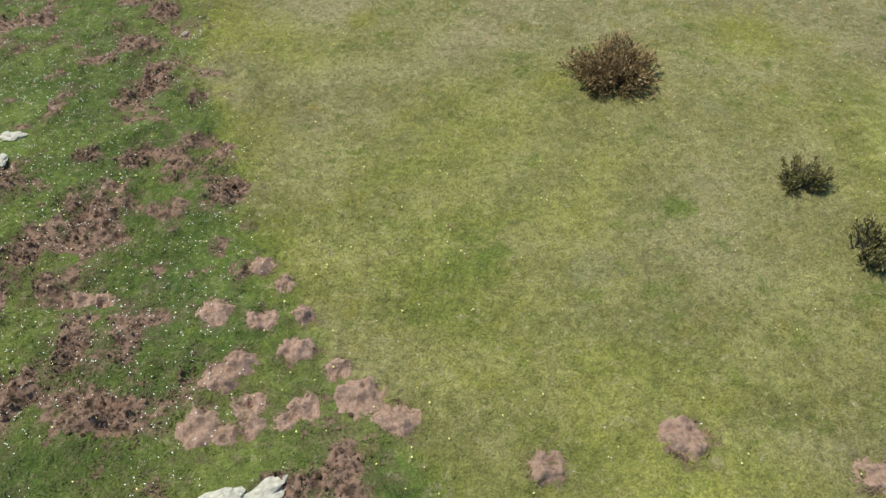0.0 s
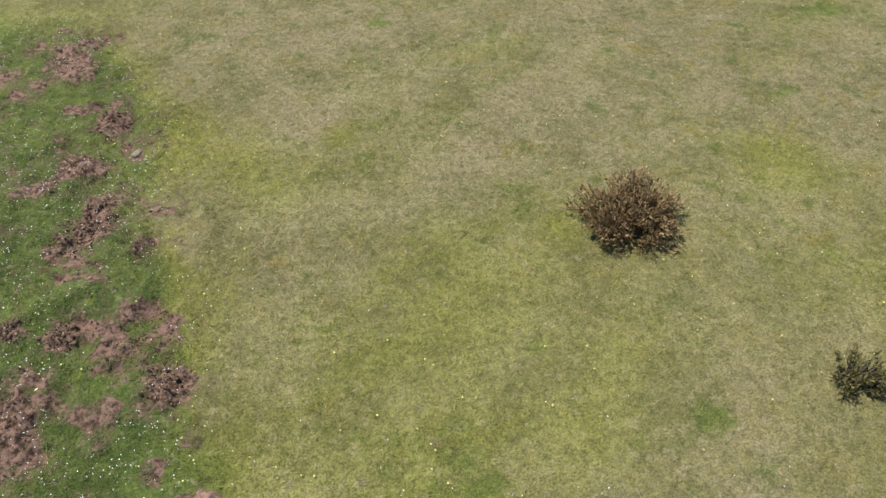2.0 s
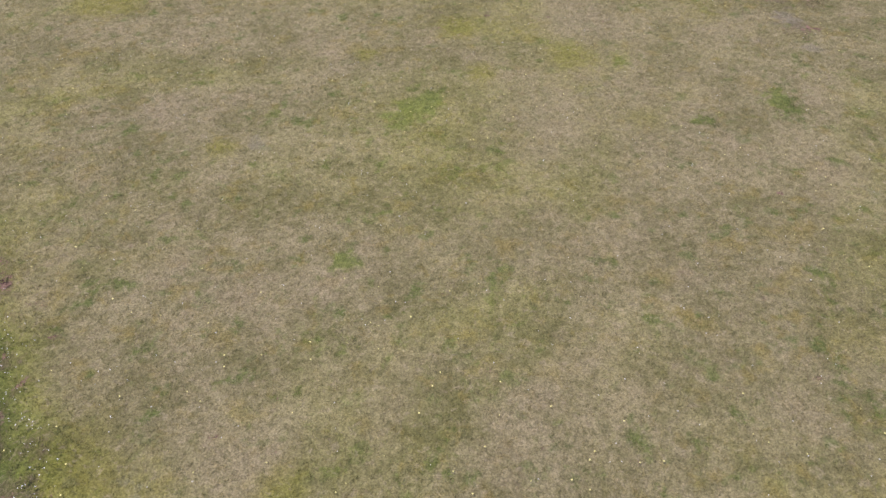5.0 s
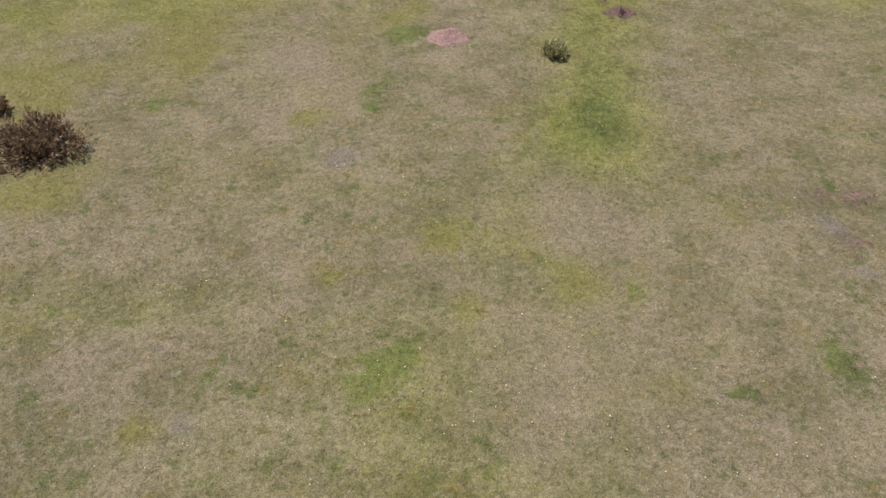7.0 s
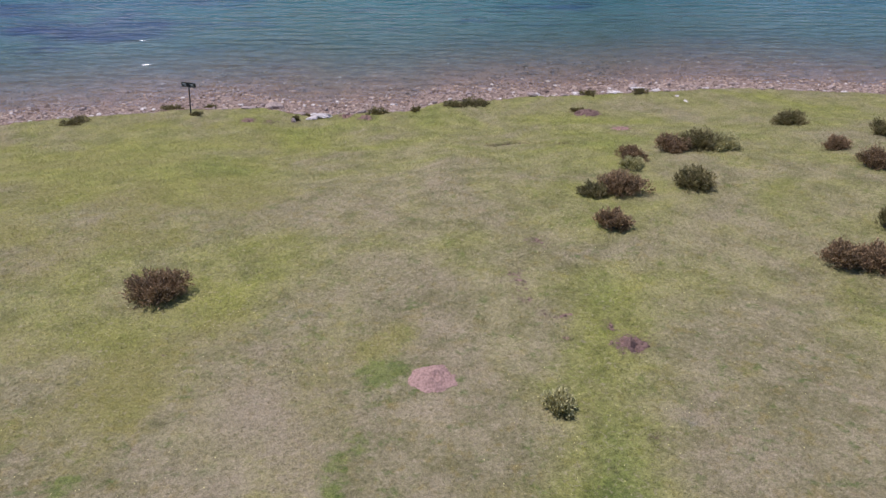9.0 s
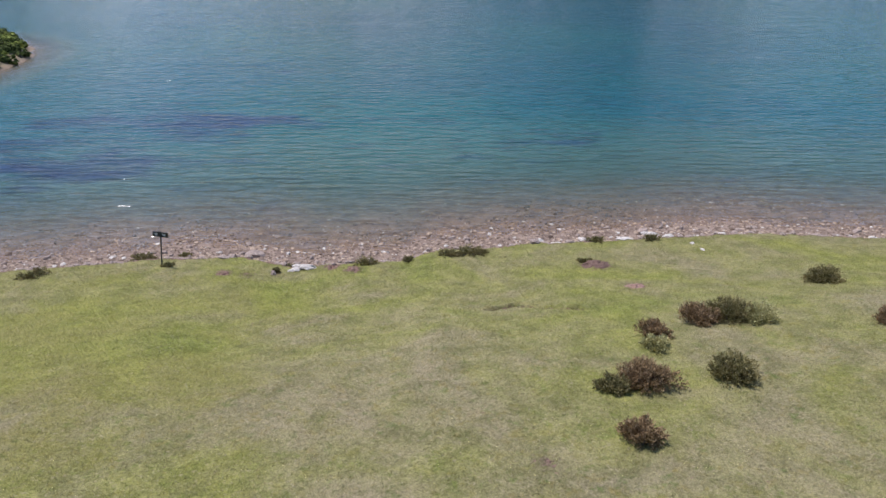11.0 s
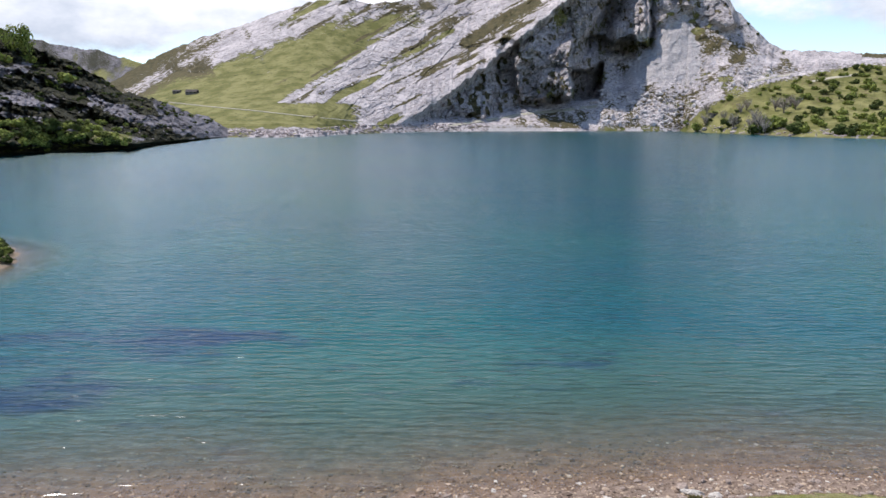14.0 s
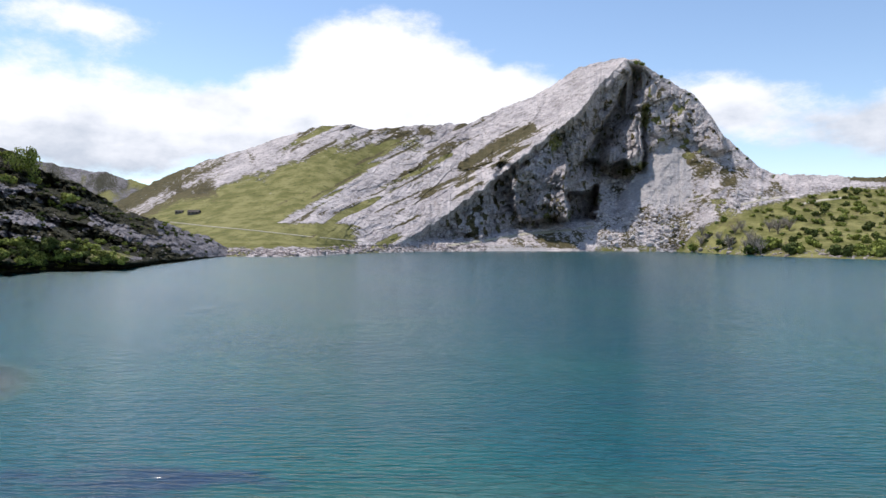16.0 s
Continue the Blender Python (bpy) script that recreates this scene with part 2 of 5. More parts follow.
def make_pebbles():
    m = Mat("pebbles")
    r = m.island()
    c = m.mix(m.span(r, 0.1, 0.9), (0.160, 0.110, 0.078), (0.44, 0.325, 0.225))
    c = m.mix(m.span(r, 0.95, 0.98), c, (0.58, 0.52, 0.44))
    return m.finish(c, 0.8, m.bump(m.noise(40, 4), 0.4, 0.01))


def make_leaves(name, a, b, c, tip=None, far=False):
    m = Mat(name)
    r = m.island()
    col = m.mix(m.span(r, 0.0, 0.75), a, b)
    col = m.mix(m.span(m.noise(0.35 if far else 3.0, 3), 0.5, 0.68), col, c)
    # Tips go paler: young growth, and lit tops put into the leaf colour.
    if tip:
        col = m.mix(m.calc("MULTIPLY", m.attr("tip").outputs["Fac"], 0.85), col, tip)
    return m.finish(col, 0.8, spec=0.05, through_light=0.12)


def make_bark(name="bark", c=(0.16, 0.13, 0.11)):
    m = Mat(name)
    return m.finish(m.mix(m.noise(12, 5), tuple(0.5 * v for v in c), c), 0.9, m.bump(m.noise(30, 4), 0.6, 0.01))


def make_plain(name, c, rough=0.5, metal=0.0, scale=20.0):
    m = Mat(name)
    return m.finish(m.mix(m.span(m.noise(scale, 5), 0.3, 0.7), tuple(0.75 * v for v in c), c), rough, m.bump(m.noise(scale * 4, 3), 0.15, 0.004), metal)


def make_rockface(name, pale, grey, strata_turn, tilt, size=1.0, heath_dark=(0.060, 0.055, 0.024), heath_light=(0.135, 0.105, 0.050)):
    """Limestone with grass, heath and scree where the cover attribute says so."""
    m = Mat(name)
    cover = m.nt.nodes.new("ShaderNodeSeparateColor")
    m.put(cover.inputs[0], m.attr("cover").outputs["Color"])
    broad, fine = m.noise(0.035 * size, 6, 0.62), m.noise(0.2 * size, 6, 0.72)
    cracks = m.noise(0.09 * size, 6, 0.7, m.scaled(1.0, 1.0, 2.6, strata_turn), 0.7)
    rock = m.mix(m.span(broad, 0.34, 0.66), grey, pale)
    streak, bed = m.noise(1.0, 6, 0.68, m.beds(tilt, 0.022 * size, 0.16 * size), 0.5), m.noise(1.0, 5, 0.7, m.beds(tilt, 0.075 * size, 0.42 * size), 0.8)
    rock = m.mix(m.calc("MULTIPLY", m.span(streak, 0.52, 0.68), 0.6), rock, tuple(0.62 * v for v in grey))
    rock = m.mix(m.calc("MULTIPLY", m.span(bed, 0.46, 0.34), 0.65), rock, tuple(min(0.8, 1.22 * v) for v in pale))
    # Cover's alpha greys the cliff faces: weathering and painted shade in one tone.
    rock = m.mix(m.calc("MULTIPLY", m.span(m.calc("ADD", m.attr("cover").outputs["Alpha"], m.calc("MULTIPLY", m.calc("SUBTRACT", fine, 0.5), 1.2)), 0.2, 0.9), 0.55), rock, tuple(0.66 * v for v in grey))
    rock = m.mix(m.calc("MULTIPLY", m.span(cracks, 0.46, 0.33), 0.6), rock, tuple(0.3 * v for v in grey))
    rock = m.mix(m.calc("MULTIPLY", m.span(bed, 0.575, 0.66), 0.65), rock, (0.080, 0.072, 0.048))
    rock = m.mix(m.calc("MULTIPLY", m.span(fine, 0.54, 0.64), 0.6), rock, (0.110, 0.094, 0.068))
    rock = m.mix(m.calc("MULTIPLY", m.span(fine, 0.46, 0.36), 0.5), rock, tuple(min(0.8, 1.18 * v) for v in pale))
    ragged = m.calc("MULTIPLY", m.calc("SUBTRACT", fine, 0.5), 2.0)

    def over(channel):
        return m.span(m.calc("ADD", cover.outputs[channel], ragged), 0.4, 0.6)

    scree = m.mix(m.span(fine, 0.35, 0.65), (0.36, 0.325, 0.315), (0.47, 0.43, 0.415))
    grass = m.mix(m.span(m.noise(0.06 * size, 5, 0.6), 0.35, 0.65), (0.122, 0.118, 0.033), (0.232, 0.210, 0.080))
    grass = m.mix(m.calc("MULTIPLY", m.span(m.noise(0.22 * size, 4, 0.65), 0.56, 0.66), 0.7), grass, (0.050, 0.058, 0.020))
    heath = m.mix(m.span(fine, 0.35, 0.65), heath_dark, heath_light)
    c = m.mix(over(2), rock, scree)
    c = m.mix(over(0), c, grass)
    c = m.mix(over(1), c, heath)
    return m.finish(c, 0.95, m.bump(m.calc("MULTIPLY", m.calc("ADD", m.calc("MULTIPLY", cracks, 1.3), fine), m.calc("MULTIPLY_ADD", over(0), -0.85, 1.0)), 0.8, 3.0 / size), spec=0.15)


def make_water():
    m = Mat("lake_water")
    depth = m.attr("depth").outputs["Fac"]
    weed = m.attr("weed").outputs["Fac"]
    clear = m.calc("EXPONENT", m.calc("MULTIPLY", depth, -1.7))
    ripple = m.noise(1.0, 2, 0.45, m.scaled(0.40, 1.7, 1, 4), 0.5)
    small = m.noise(1.0, 3, 0.6, m.scaled(1.3, 3.6, 1, -7), 0.3)
    swell = m.noise(1.0, 2, 0.5, m.scaled(0.05, 0.17, 1, 8), 0.4)
    h = m.calc("ADD", m.calc("ADD", ripple, m.calc("MULTIPLY", small, 0.11)), m.calc("MULTIPLY", swell, 0.9))
    normal, steep = m.bump(h, 1.0, 0.165), m.bump(h, 1.0, 0.75)
    tone = m.span(m.noise(0.022, 3, 0.5), 0.35, 0.65)
    body = m.mix(tone, (0.004, 0.078, 0.090), (0.006, 0.096, 0.088))
    body = m.mix(m.span(depth, 0.4, 3.5, 0.75, 0.0), body, (0.075, 0.128, 0.088))
    body = m.mix(m.span(m.calc("ADD", weed, m.calc("MULTIPLY", m.calc("SUBTRACT", m.noise(1.0, 5, 0.65, m.scaled(0.14, 0.3, 1)), 0.5), 2.2)), 0.1, 0.8), body, (0.008, 0.030, 0.066))
    scatter = m.nt.nodes.new("ShaderNodeBsdfDiffuse")
    m.put(scatter.inputs[0], body), m.put(scatter.inputs["Normal"], steep)
    pass_on = m.nt.nodes.new("ShaderNodeBsdfTransparent")
    pass_on.inputs[0].default_value = (0.94, 0.91, 0.86, 1)
    inside = m.nt.nodes.new("ShaderNodeMixShader")
    m.put(inside.inputs[0], clear), m.put(inside.inputs[1], scatter.outputs[0]), m.put(inside.inputs[2], pass_on.outputs[0])
    gloss = m.nt.nodes.new("ShaderNodeBsdfGlossy")
    gloss.inputs["Roughness"].default_value, gloss.inputs["Anisotropy"].default_value = 0.15, 0.42
    across = m.nt.nodes.new("ShaderNodeCombineXYZ")
    across.inputs[0].default_value = 1.0
    m.put(gloss.inputs["Tangent"], across.outputs[0])
    m.put(gloss.inputs["Normal"], normal)
    edge = m.nt.nodes.new("ShaderNodeFresnel")
    edge.inputs[0].default_value = 1.31
    m.put(edge.inputs["Normal"], normal)
    top = m.nt.nodes.new("ShaderNodeMixShader")
    m.put(top.inputs[0], edge.outputs[0]), m.put(top.inputs[1], inside.outputs[0]), m.put(top.inputs[2], gloss.outputs[0])
    m.put(m.out.inputs[0], top.outputs[0])
    return m.m


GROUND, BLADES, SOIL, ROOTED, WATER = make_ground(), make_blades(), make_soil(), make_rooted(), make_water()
DARK_SOIL = make_soil("damp_soil", 0.5)
STONE = make_stone("shore_stone", (0.46, 0.355, 0.285), (0.20, 0.150, 0.118))
WHITE_STONE = make_stone("pale_limestone", (0.72, 0.64, 0.55), (0.44, 0.38, 0.32), (0.3, 0.3, 0.27))
BOULDER = make_stone("limestone_boulder", (0.70, 0.625, 0.59), (0.36, 0.315, 0.30), scale=0.25)
SHORE_ROCK = make_stone("far_shore_rock", (0.47, 0.39, 0.36), (0.20, 0.165, 0.15), scale=0.25)
PEBBLES = make_pebbles()
HEATHER = make_leaves("heather_sprigs", (0.024, 0.016, 0.008), (0.275, 0.178, 0.084), (0.130, 0.084, 0.035), (0.56, 0.39, 0.215))
GORSE = make_leaves("gorse_sprigs", (0.040, 0.040, 0.012), (0.195, 0.172, 0.058), (0.150, 0.112, 0.042), (0.44, 0.36, 0.17))
PALE_GORSE = make_leaves("pale_gorse_sprigs", (0.10, 0.098, 0.030), (0.42, 0.38, 0.14), (0.24, 0.225, 0.07), (0.74, 0.66, 0.34))
FRESH = make_leaves("fresh_leaves", (0.095, 0.120, 0.024), (0.300, 0.325, 0.080), (0.20, 0.21, 0.055), None, True)
DARK_LEAVES = make_leaves("shrub_leaves", (0.028, 0.042, 0.012), (0.110, 0.130, 0.038), (0.060, 0.065, 0.022), None, True)
TWIGS = make_leaves("bare_twigs", (0.30, 0.25, 0.21), (0.46, 0.40, 0.34), (0.36, 0.31, 0.22), None, True)
BARK = make_bark()
DARK_METAL = make_plain("dark_painted_metal", (0.030, 0.034, 0.040), 0.5, 0.0)
SIGN_WHITE = make_plain("sign_white", (0.62, 0.64, 0.66), 0.5)
PETAL_WHITE, PETAL_YELLOW = make_plain("white_petals", (0.80, 0.80, 0.76)), make_plain("yellow_petals", (0.80, 0.70, 0.26))
LIMESTONE = make_rockface("mountain_limestone", (0.62, 0.545, 0.52), (0.385, 0.337, 0.328), 20, 27.5)
# Rock and heath darkened here: the hillside's shade is put into these colours.
SHADED_LIMESTONE = make_rockface("shaded_hill_limestone", (0.27, 0.245, 0.256), (0.10, 0.091, 0.097), -12, -9, 1.6, (0.014, 0.014, 0.008), (0.062, 0.056, 0.028))
TRACK = make_plain("gravel_track", (0.46, 0.41, 0.31), 0.95, 0.0, 0.4)
WALL, ROOF, DARK_WOOD = make_plain("house_stone", (0.20, 0.175, 0.15), 0.9, 0.0, 1.0), make_plain("roof_tiles", (0.055, 0.040, 0.036), 0.8, 0.0, 1.0), make_plain("dark_opening", (0.03, 0.028, 0.026), 0.6, 0.0, 1.0)


# ---- the lie of the land: lake level is z = 0 ----
def smooth(a, b, v):
    s = np.clip((np.asarray(v, float) - a) / (b - a), 0, 1)
    return s * s * (3 - 2 * s)


def lattice(ix, iy, seed):
    n = (ix.astype(np.int64) * 374761393 + iy.astype(np.int64) * 668265263 + seed * 974634113) & 0x7FFFFFFF
    n = ((n ^ (n >> 13)) * 1274126177) & 0x7FFFFFFF
    return ((n ^ (n >> 16)) & 0xFFFF) / 65535.0


def vnoise(x, y, seed=0):
    x, y = np.asarray(x, float), np.asarray(y, float)
    ix, iy = np.floor(x), np.floor(y)
    fx, fy = x - ix, y - iy
    fx, fy = fx * fx * (3 - 2 * fx), fy * fy * (3 - 2 * fy)
    a, b = lattice(ix, iy, seed), lattice(ix + 1, iy, seed)
    c, d = lattice(ix, iy + 1, seed), lattice(ix + 1, iy + 1, seed)
    return (a + (b - a) * fx) * (1 - fy) + (c + (d - c) * fx) * fy


def fbm(x, y, seed=0, octaves=4):
    """Layered noise about zero, within about -1 to 1."""
    total, size = 0.0, 1.0
    for k in range(octaves):
        total = total + size * (vnoise(np.asarray(x) * 2 ** k, np.asarray(y) * 2 ** k, seed + k) * 2 - 1)
        size *= 0.5
    return total / 1.6


EDGE_X = (-60, -30, -18.8, -13, -9, -6, -4.5, -1, 1.2, 3.3, 6, 9.6, 14.6, 19, 30, 60)
EDGE_Y = (44, 50, 52.7, 54.0, 54.2, 52.9, 53.5, 53.9, 55.4, 55.3, 56.1, 56.4, 57.1, 57.5, 56.5, 52)


def shore_edge(x):
    """Where the turf ends, as y."""
    return np.interp(x, EDGE_X, EDGE_Y) + 0.25 * fbm(np.asarray(x) * 0.7, 3.3, 11, 3)


FALL_Y = (-400, -40, -10, 0, 6, 12, 18, 24, 30, 36, 40, 43, 46, 50, 53, 54.9, 55.2, 56.2, 57.6, 60.5, 66, 72, 90, 200, 3000)
FALL_Z = (40, 14.5, 12.2, 10.95, 10.25, 9.25, 8.05, 6.75, 5.6, 4.85, 4.1, 3.25, 2.2, 1.3, 0.85, 0.6, 0.34, 0.12, 0.0, -0.14, -0.5, -1.25, -4, -9, -9)


def land(x, y):
    """Height of the ground, without its small lumps."""
    x, y = np.asarray(x, float), np.asarray(y, float)
    near = y - (shore_edge(x) - 55) * smooth(22, 50, y)
    z = 0.34 * (np.interp(near - 0.9, FALL_Y, FALL_Z) + np.interp(near + 0.9, FALL_Y, FALL_Z)) + 0.32 * np.interp(near, FALL_Y, FALL_Z)
    z = np.where(near > 53.5, np.interp(near, FALL_Y, FALL_Z), z)
    z = z + 0.02 * np.clip(x, -12, 20) * smooth(54, 35, near) * smooth(-30, 5, y)
    isle = np.sqrt(((x + 73.6) / 26) ** 2 + ((y - 101.5) / 24) ** 2) + 0.04 * fbm(x * 0.11, y * 0.11, 5, 3)
    z = np.maximum(z, np.interp(isle, (0, 0.7, 0.96, 1.0, 1.07, 1.17, 1.5), (2.2, 1.6, 0.9, 0.03, -0.3, -0.85, -9)))
    return z


# ---- helpers for meshes and things ----
def mesh_of(name, verts, faces, material, attrs=None, smooth_faces=False, colours=None):
    """A mesh from arrays: faces all triangles or all quads."""
    me = bpy.data.meshes.new(name)
    verts, faces = np.asarray(verts, np.float32), np.asarray(faces, np.int32)
    k = faces.shape[1]
    me.vertices.add(len(verts))
    me.vertices.foreach_set("co", verts.ravel())
    me.loops.add(faces.size)
    me.loops.foreach_set("vertex_index", faces.ravel())
    me.polygons.add(len(faces))
    me.polygons.foreach_set("loop_start", np.arange(0, faces.size, k, dtype=np.int32))
    me.polygons.foreach_set("use_smooth", np.full(len(faces), smooth_faces))
    me.update(calc_edges=True)
    for key, v in (attrs or {}).items():
        me.attributes.new(key, "FLOAT", "POINT").data.foreach_set("value", np.asarray(v, np.float32).ravel())
    if colours is not None:
        me.attributes.new("cover", "FLOAT_COLOR", "POINT").data.foreach_set("color", np.asarray(colours, np.float32).ravel())
    me.materials.append(material)
    return me


def grid_faces(rows, cols):
    i = np.arange(rows * cols).reshape(rows, cols)
    return np.stack([i[:-1, :-1], i[:-1, 1:], i[1:, 1:], i[1:, :-1]], -1).reshape(-1, 4)


def part(name, data, parent, label=""):
    ob = new(name, data)
    ob.parent = parent
    return tagged(ob, label) if label else ob


def from_bm(name, bm, material, smooth_faces=False):
    me = bpy.data.meshes.new(name)
    for f in bm.faces:
        f.smooth = smooth_faces
    bm.to_mesh(me)
    bm.free()
    me.materials.append(material)
    return me


def box(bm, cx, cy, cz, sx, sy, sz, bevel=0.0, turn=None):
    made = bmesh.ops.create_cube(bm, size=1.0, matrix=(turn or Matrix()) @ Matrix.LocRotScale((cx, cy, cz), None, (sx, sy, sz)))
    if bevel:
        edges = {e for v in made["verts"] for e in v.link_edges}
        bmesh.ops.bevel(bm, geom=list(edges), offset=bevel, segments=2, affect="EDGES")


def limb(bm, a, b, ra, rb, sides=6):
    a, b = Vector(a), Vector(b)
    q = (b - a).to_track_quat("Z", "Y")
    rings = []
    for p, r in ((a, ra), (b, rb)):
        rings.append([bm.verts.new(p + q @ Vector((r * math.cos(k * math.tau / sides), r * math.sin(k * math.tau / sides), 0))) for k in range(sides)])
    for k in range(sides):
        bm.faces.new((rings[0][k], rings[0][(k + 1) % sides], rings[1][(k + 1) % sides], rings[1][k]))
    bm.faces.new(rings[1])


def rock_mesh(name, seed, material, flat=0.6, level=2, rough=0.28):
    bm = bmesh.new()
    bmesh.ops.create_icosphere(bm, subdivisions=level, radius=1.0)
    rnd = random.Random(seed)
    cuts = [(Vector((rnd.gauss(0, 1), rnd.gauss(0, 1), rnd.gauss(0, 0.7))).normalized(), rnd.uniform(0.5, 0.85)) for _ in range(9)]
    for v in bm.verts:
        p = v.co.copy()
        for n, d in cuts:
            over = p.dot(n) - d
            if over > 0:
                p -= n * over * 0.85
        p += p.normalized() * rough * noise.noise(p * 1.7 + Vector((seed * 3.1, 0, 0))) * 0.7
        v.co = Vector((p.x, p.y, p.z * flat))
    return from_bm(name, bm, material)


# ---- structure: ground, water, mountains ----
MOUNDS = ((-2.04, 4.51, 0.13), (-1.74, 4.26, 0.1), (-2.41, 3.89, 0.16), (-1.91, 3.81, 0.15), (-1.47, 3.86, 0.11), (-1.5, 3.4, 0.15), (-2.21, 3.1, 0.18), (-2.05, 3.28, 0.15), (-1.04, 3.17, 0.11), (-0.81, 2.87, 0.2), (-1.33, 2.77, 0.14), (-1.85, 2.8, 0.16), (-2.31, 2.56, 0.19), (-1.79, 2.56, 0.11), (-2.04, 2.49, 0.11), (-1.51, 2.62, 0.1), (-0.45, 2.63, 0.19), (-3.7, 4.11, 0.1), (-3.95, 4.11, 0.12), (2.23, 2.42, 0.2), (0.93, 2.14, 0.16), (3.8, 2.04, 0.18))
ROUGH = ((-3.03, 3.75, 0.39), (-3.32, 2.77, 0.61), (-3.1, 2.3, 0.47), (-1.14, 2.11, 0.38), (-2.61, 3.19, 0.36), (-4.85, 4.68, 0.37), (-3.19, 6.41, 0.35), (-4.0, 6.46, 0.2), (-4.65, 6.44, 0.17), (-5.49, 6.05, 0.29), (-4.25, 5.41, 0.38), (-2.67, 5.78, 0.22), (-4.08, 8.04, 0.54), (-4.89, 9.23, 0.6), (-4.4, 7.98, 0.36), (-7.1, 9.85, 0.67), (-4.34, 4.84, 0.44), (-4.55, 4.34, 0.43), (-4.18, 2.92, 0.39), (-3.97, 3.45, 0.33), (-6.04, 12.14, 0.58), (-4.74, 10.1, 0.49), (-4.66, 8.87, 0.45), (-4.16, 8.27, 0.36), (-5.01, 9.55, 0.4))
PATCHES = ((2.95, 32.05, 0.3), (2.96, 30.6, 0.28), (3.4, 29.9, 0.22), (3.8, 28.8, 0.2), (3.6, 33.9, 0.35), (4.9, 29.3, 0.28), (4.94, 25.2, 0.2), (7.19, 20.5, 0.3), (-6.9, 51.9, 0.35), (-3.3, 52.5, 0.5), (-9.4, 51.7, 0.45), (-8.3, 51.6, 0.4), (-4.4, 53.0, 0.5), (0.75, 27.2, 0.4), (5.18, 28.48, 0.45), (8.58, 52.38, 0.8), (9.57, 48.75, 0.6), (7.13, 19.22, 0.35), (7.8, 20.45, 0.35), (2.89, 31.52, 0.3), (3.9, 29.8, 0.25), (1.19, 19.97, 0.12))


def cover(x, y):
    """How bare (soil) and how lush the turf is."""
    soil = np.zeros_like(x)
    for cx, cy, r in ROUGH:
        soil = np.maximum(soil, 0.66 * np.exp(-((x - cx) ** 2 + (y - cy) ** 2) / (2.9 * r * r)))
    soil = soil * (0.5 + 0.9 * smooth(0.28, 0.62, vnoise(x * 2.6 + 0.5 * y, y * 2.6, 24)))
    for cx, cy, r in MOUNDS:
        soil = np.maximum(soil, 0.74 * np.exp(-((x - cx) ** 2 + (y - cy) ** 2) / (1.5 * r) ** 2))
    for cx, cy, r in PATCHES:
        soil = np.maximum(soil, (0.9 if r > 0.42 else 0.55) * np.exp(-((x - cx) ** 2 + (y - cy) ** 2) / (r * r)))
    soil = np.maximum(soil, 0.95 * step_edge(x, y))
    bank = np.exp(-((y - shore_edge(x) + 0.04 + 0.12 * fbm(x * 1.7, 0 * x, 22, 3)) / 0.2) ** 2)
    soil = np.maximum(soil, bank * (0.75 + 0.4 * fbm(x * 1.3, y * 1.3, 23, 2)))
    edge = np.interp(y, (2, 2.9, 3.9, 7, 10, 13), (0.3, -0.4, -1.4, -2.7, -3.7, -5.2)) + 0.7 * fbm(x * 0.6, y * 0.6, 21, 4)
    left = smooth(0.9, -0.9, x - edge) * smooth(16, 12.5, y) * smooth(-18, -9, x) * smooth(-9, 0, y)
    pits = smooth(0.56, 0.74, vnoise(x * 3.1 + 7, y * 3.1, 26)) * smooth(0.35, 0.6, vnoise(x * 0.8, y * 0.8, 28))
    soil = np.maximum(soil, 0.6 * pits * smooth(0.3, -0.5, x - edge) * smooth(14, 12, y) * smooth(-9, -7, x) * smooth(3, 5, y))
    strip = np.exp(-((x - 4.4 - 0.35 * fbm(x * 0.3, y * 0.3, 3, 3) - 0.12 * (y - 27)) / 1.5) ** 2) * smooth(19, 23, y) * smooth(36, 31, y)
    near_shore = np.maximum(smooth(33, 43, y) * 0.60, 0.42 * smooth(26, 32, y))
    start = 0.6 * smooth(12, 5, y)
    lush = np.maximum.reduce([left, 0.8 * strip, near_shore, start]) + 0.22 * fbm(x * 0.22, y * 0.22, 31, 3)
    return soil, np.clip(lush, 0, 1)


def dryness(x, y):
    """Pale straw and ochre patches in the turf."""
    straw, ochre = 0.55 * fbm(x * 0.35, y * 0.35, 25, 4), 0.55 * fbm(x * 0.55, y * 0.55, 27, 4)
    for cx, cy, r, k in STRAW:
        straw = straw + k * np.exp(-((x - cx) ** 2 + (y - cy) ** 2) / (r * r))
    for cx, cy, r, k in OCHRE:
        ochre = ochre + k * np.exp(-((x - cx) ** 2 + (y - cy) ** 2) / (r * r))
    moss, ash = 0.9 * fbm(x * 0.8, y * 0.8, 33, 4) - 0.35, 0.9 * fbm(x * 0.7, y * 0.7, 35, 4) - 0.4
    for spots, which in ((MOSS, moss), (ASH, ash)):
        for cx, cy, r in spots:
            which += 0.95 * np.exp(-((x - cx) ** 2 + (y - cy) ** 2) / (r * r))
    far = 1 - 0.8 * smooth(33, 43, y)
    return np.clip(straw * far, 0, 1), np.clip(ochre, 0, 1), np.clip(moss * far, 0, 1), np.clip(ash * far, 0, 1)


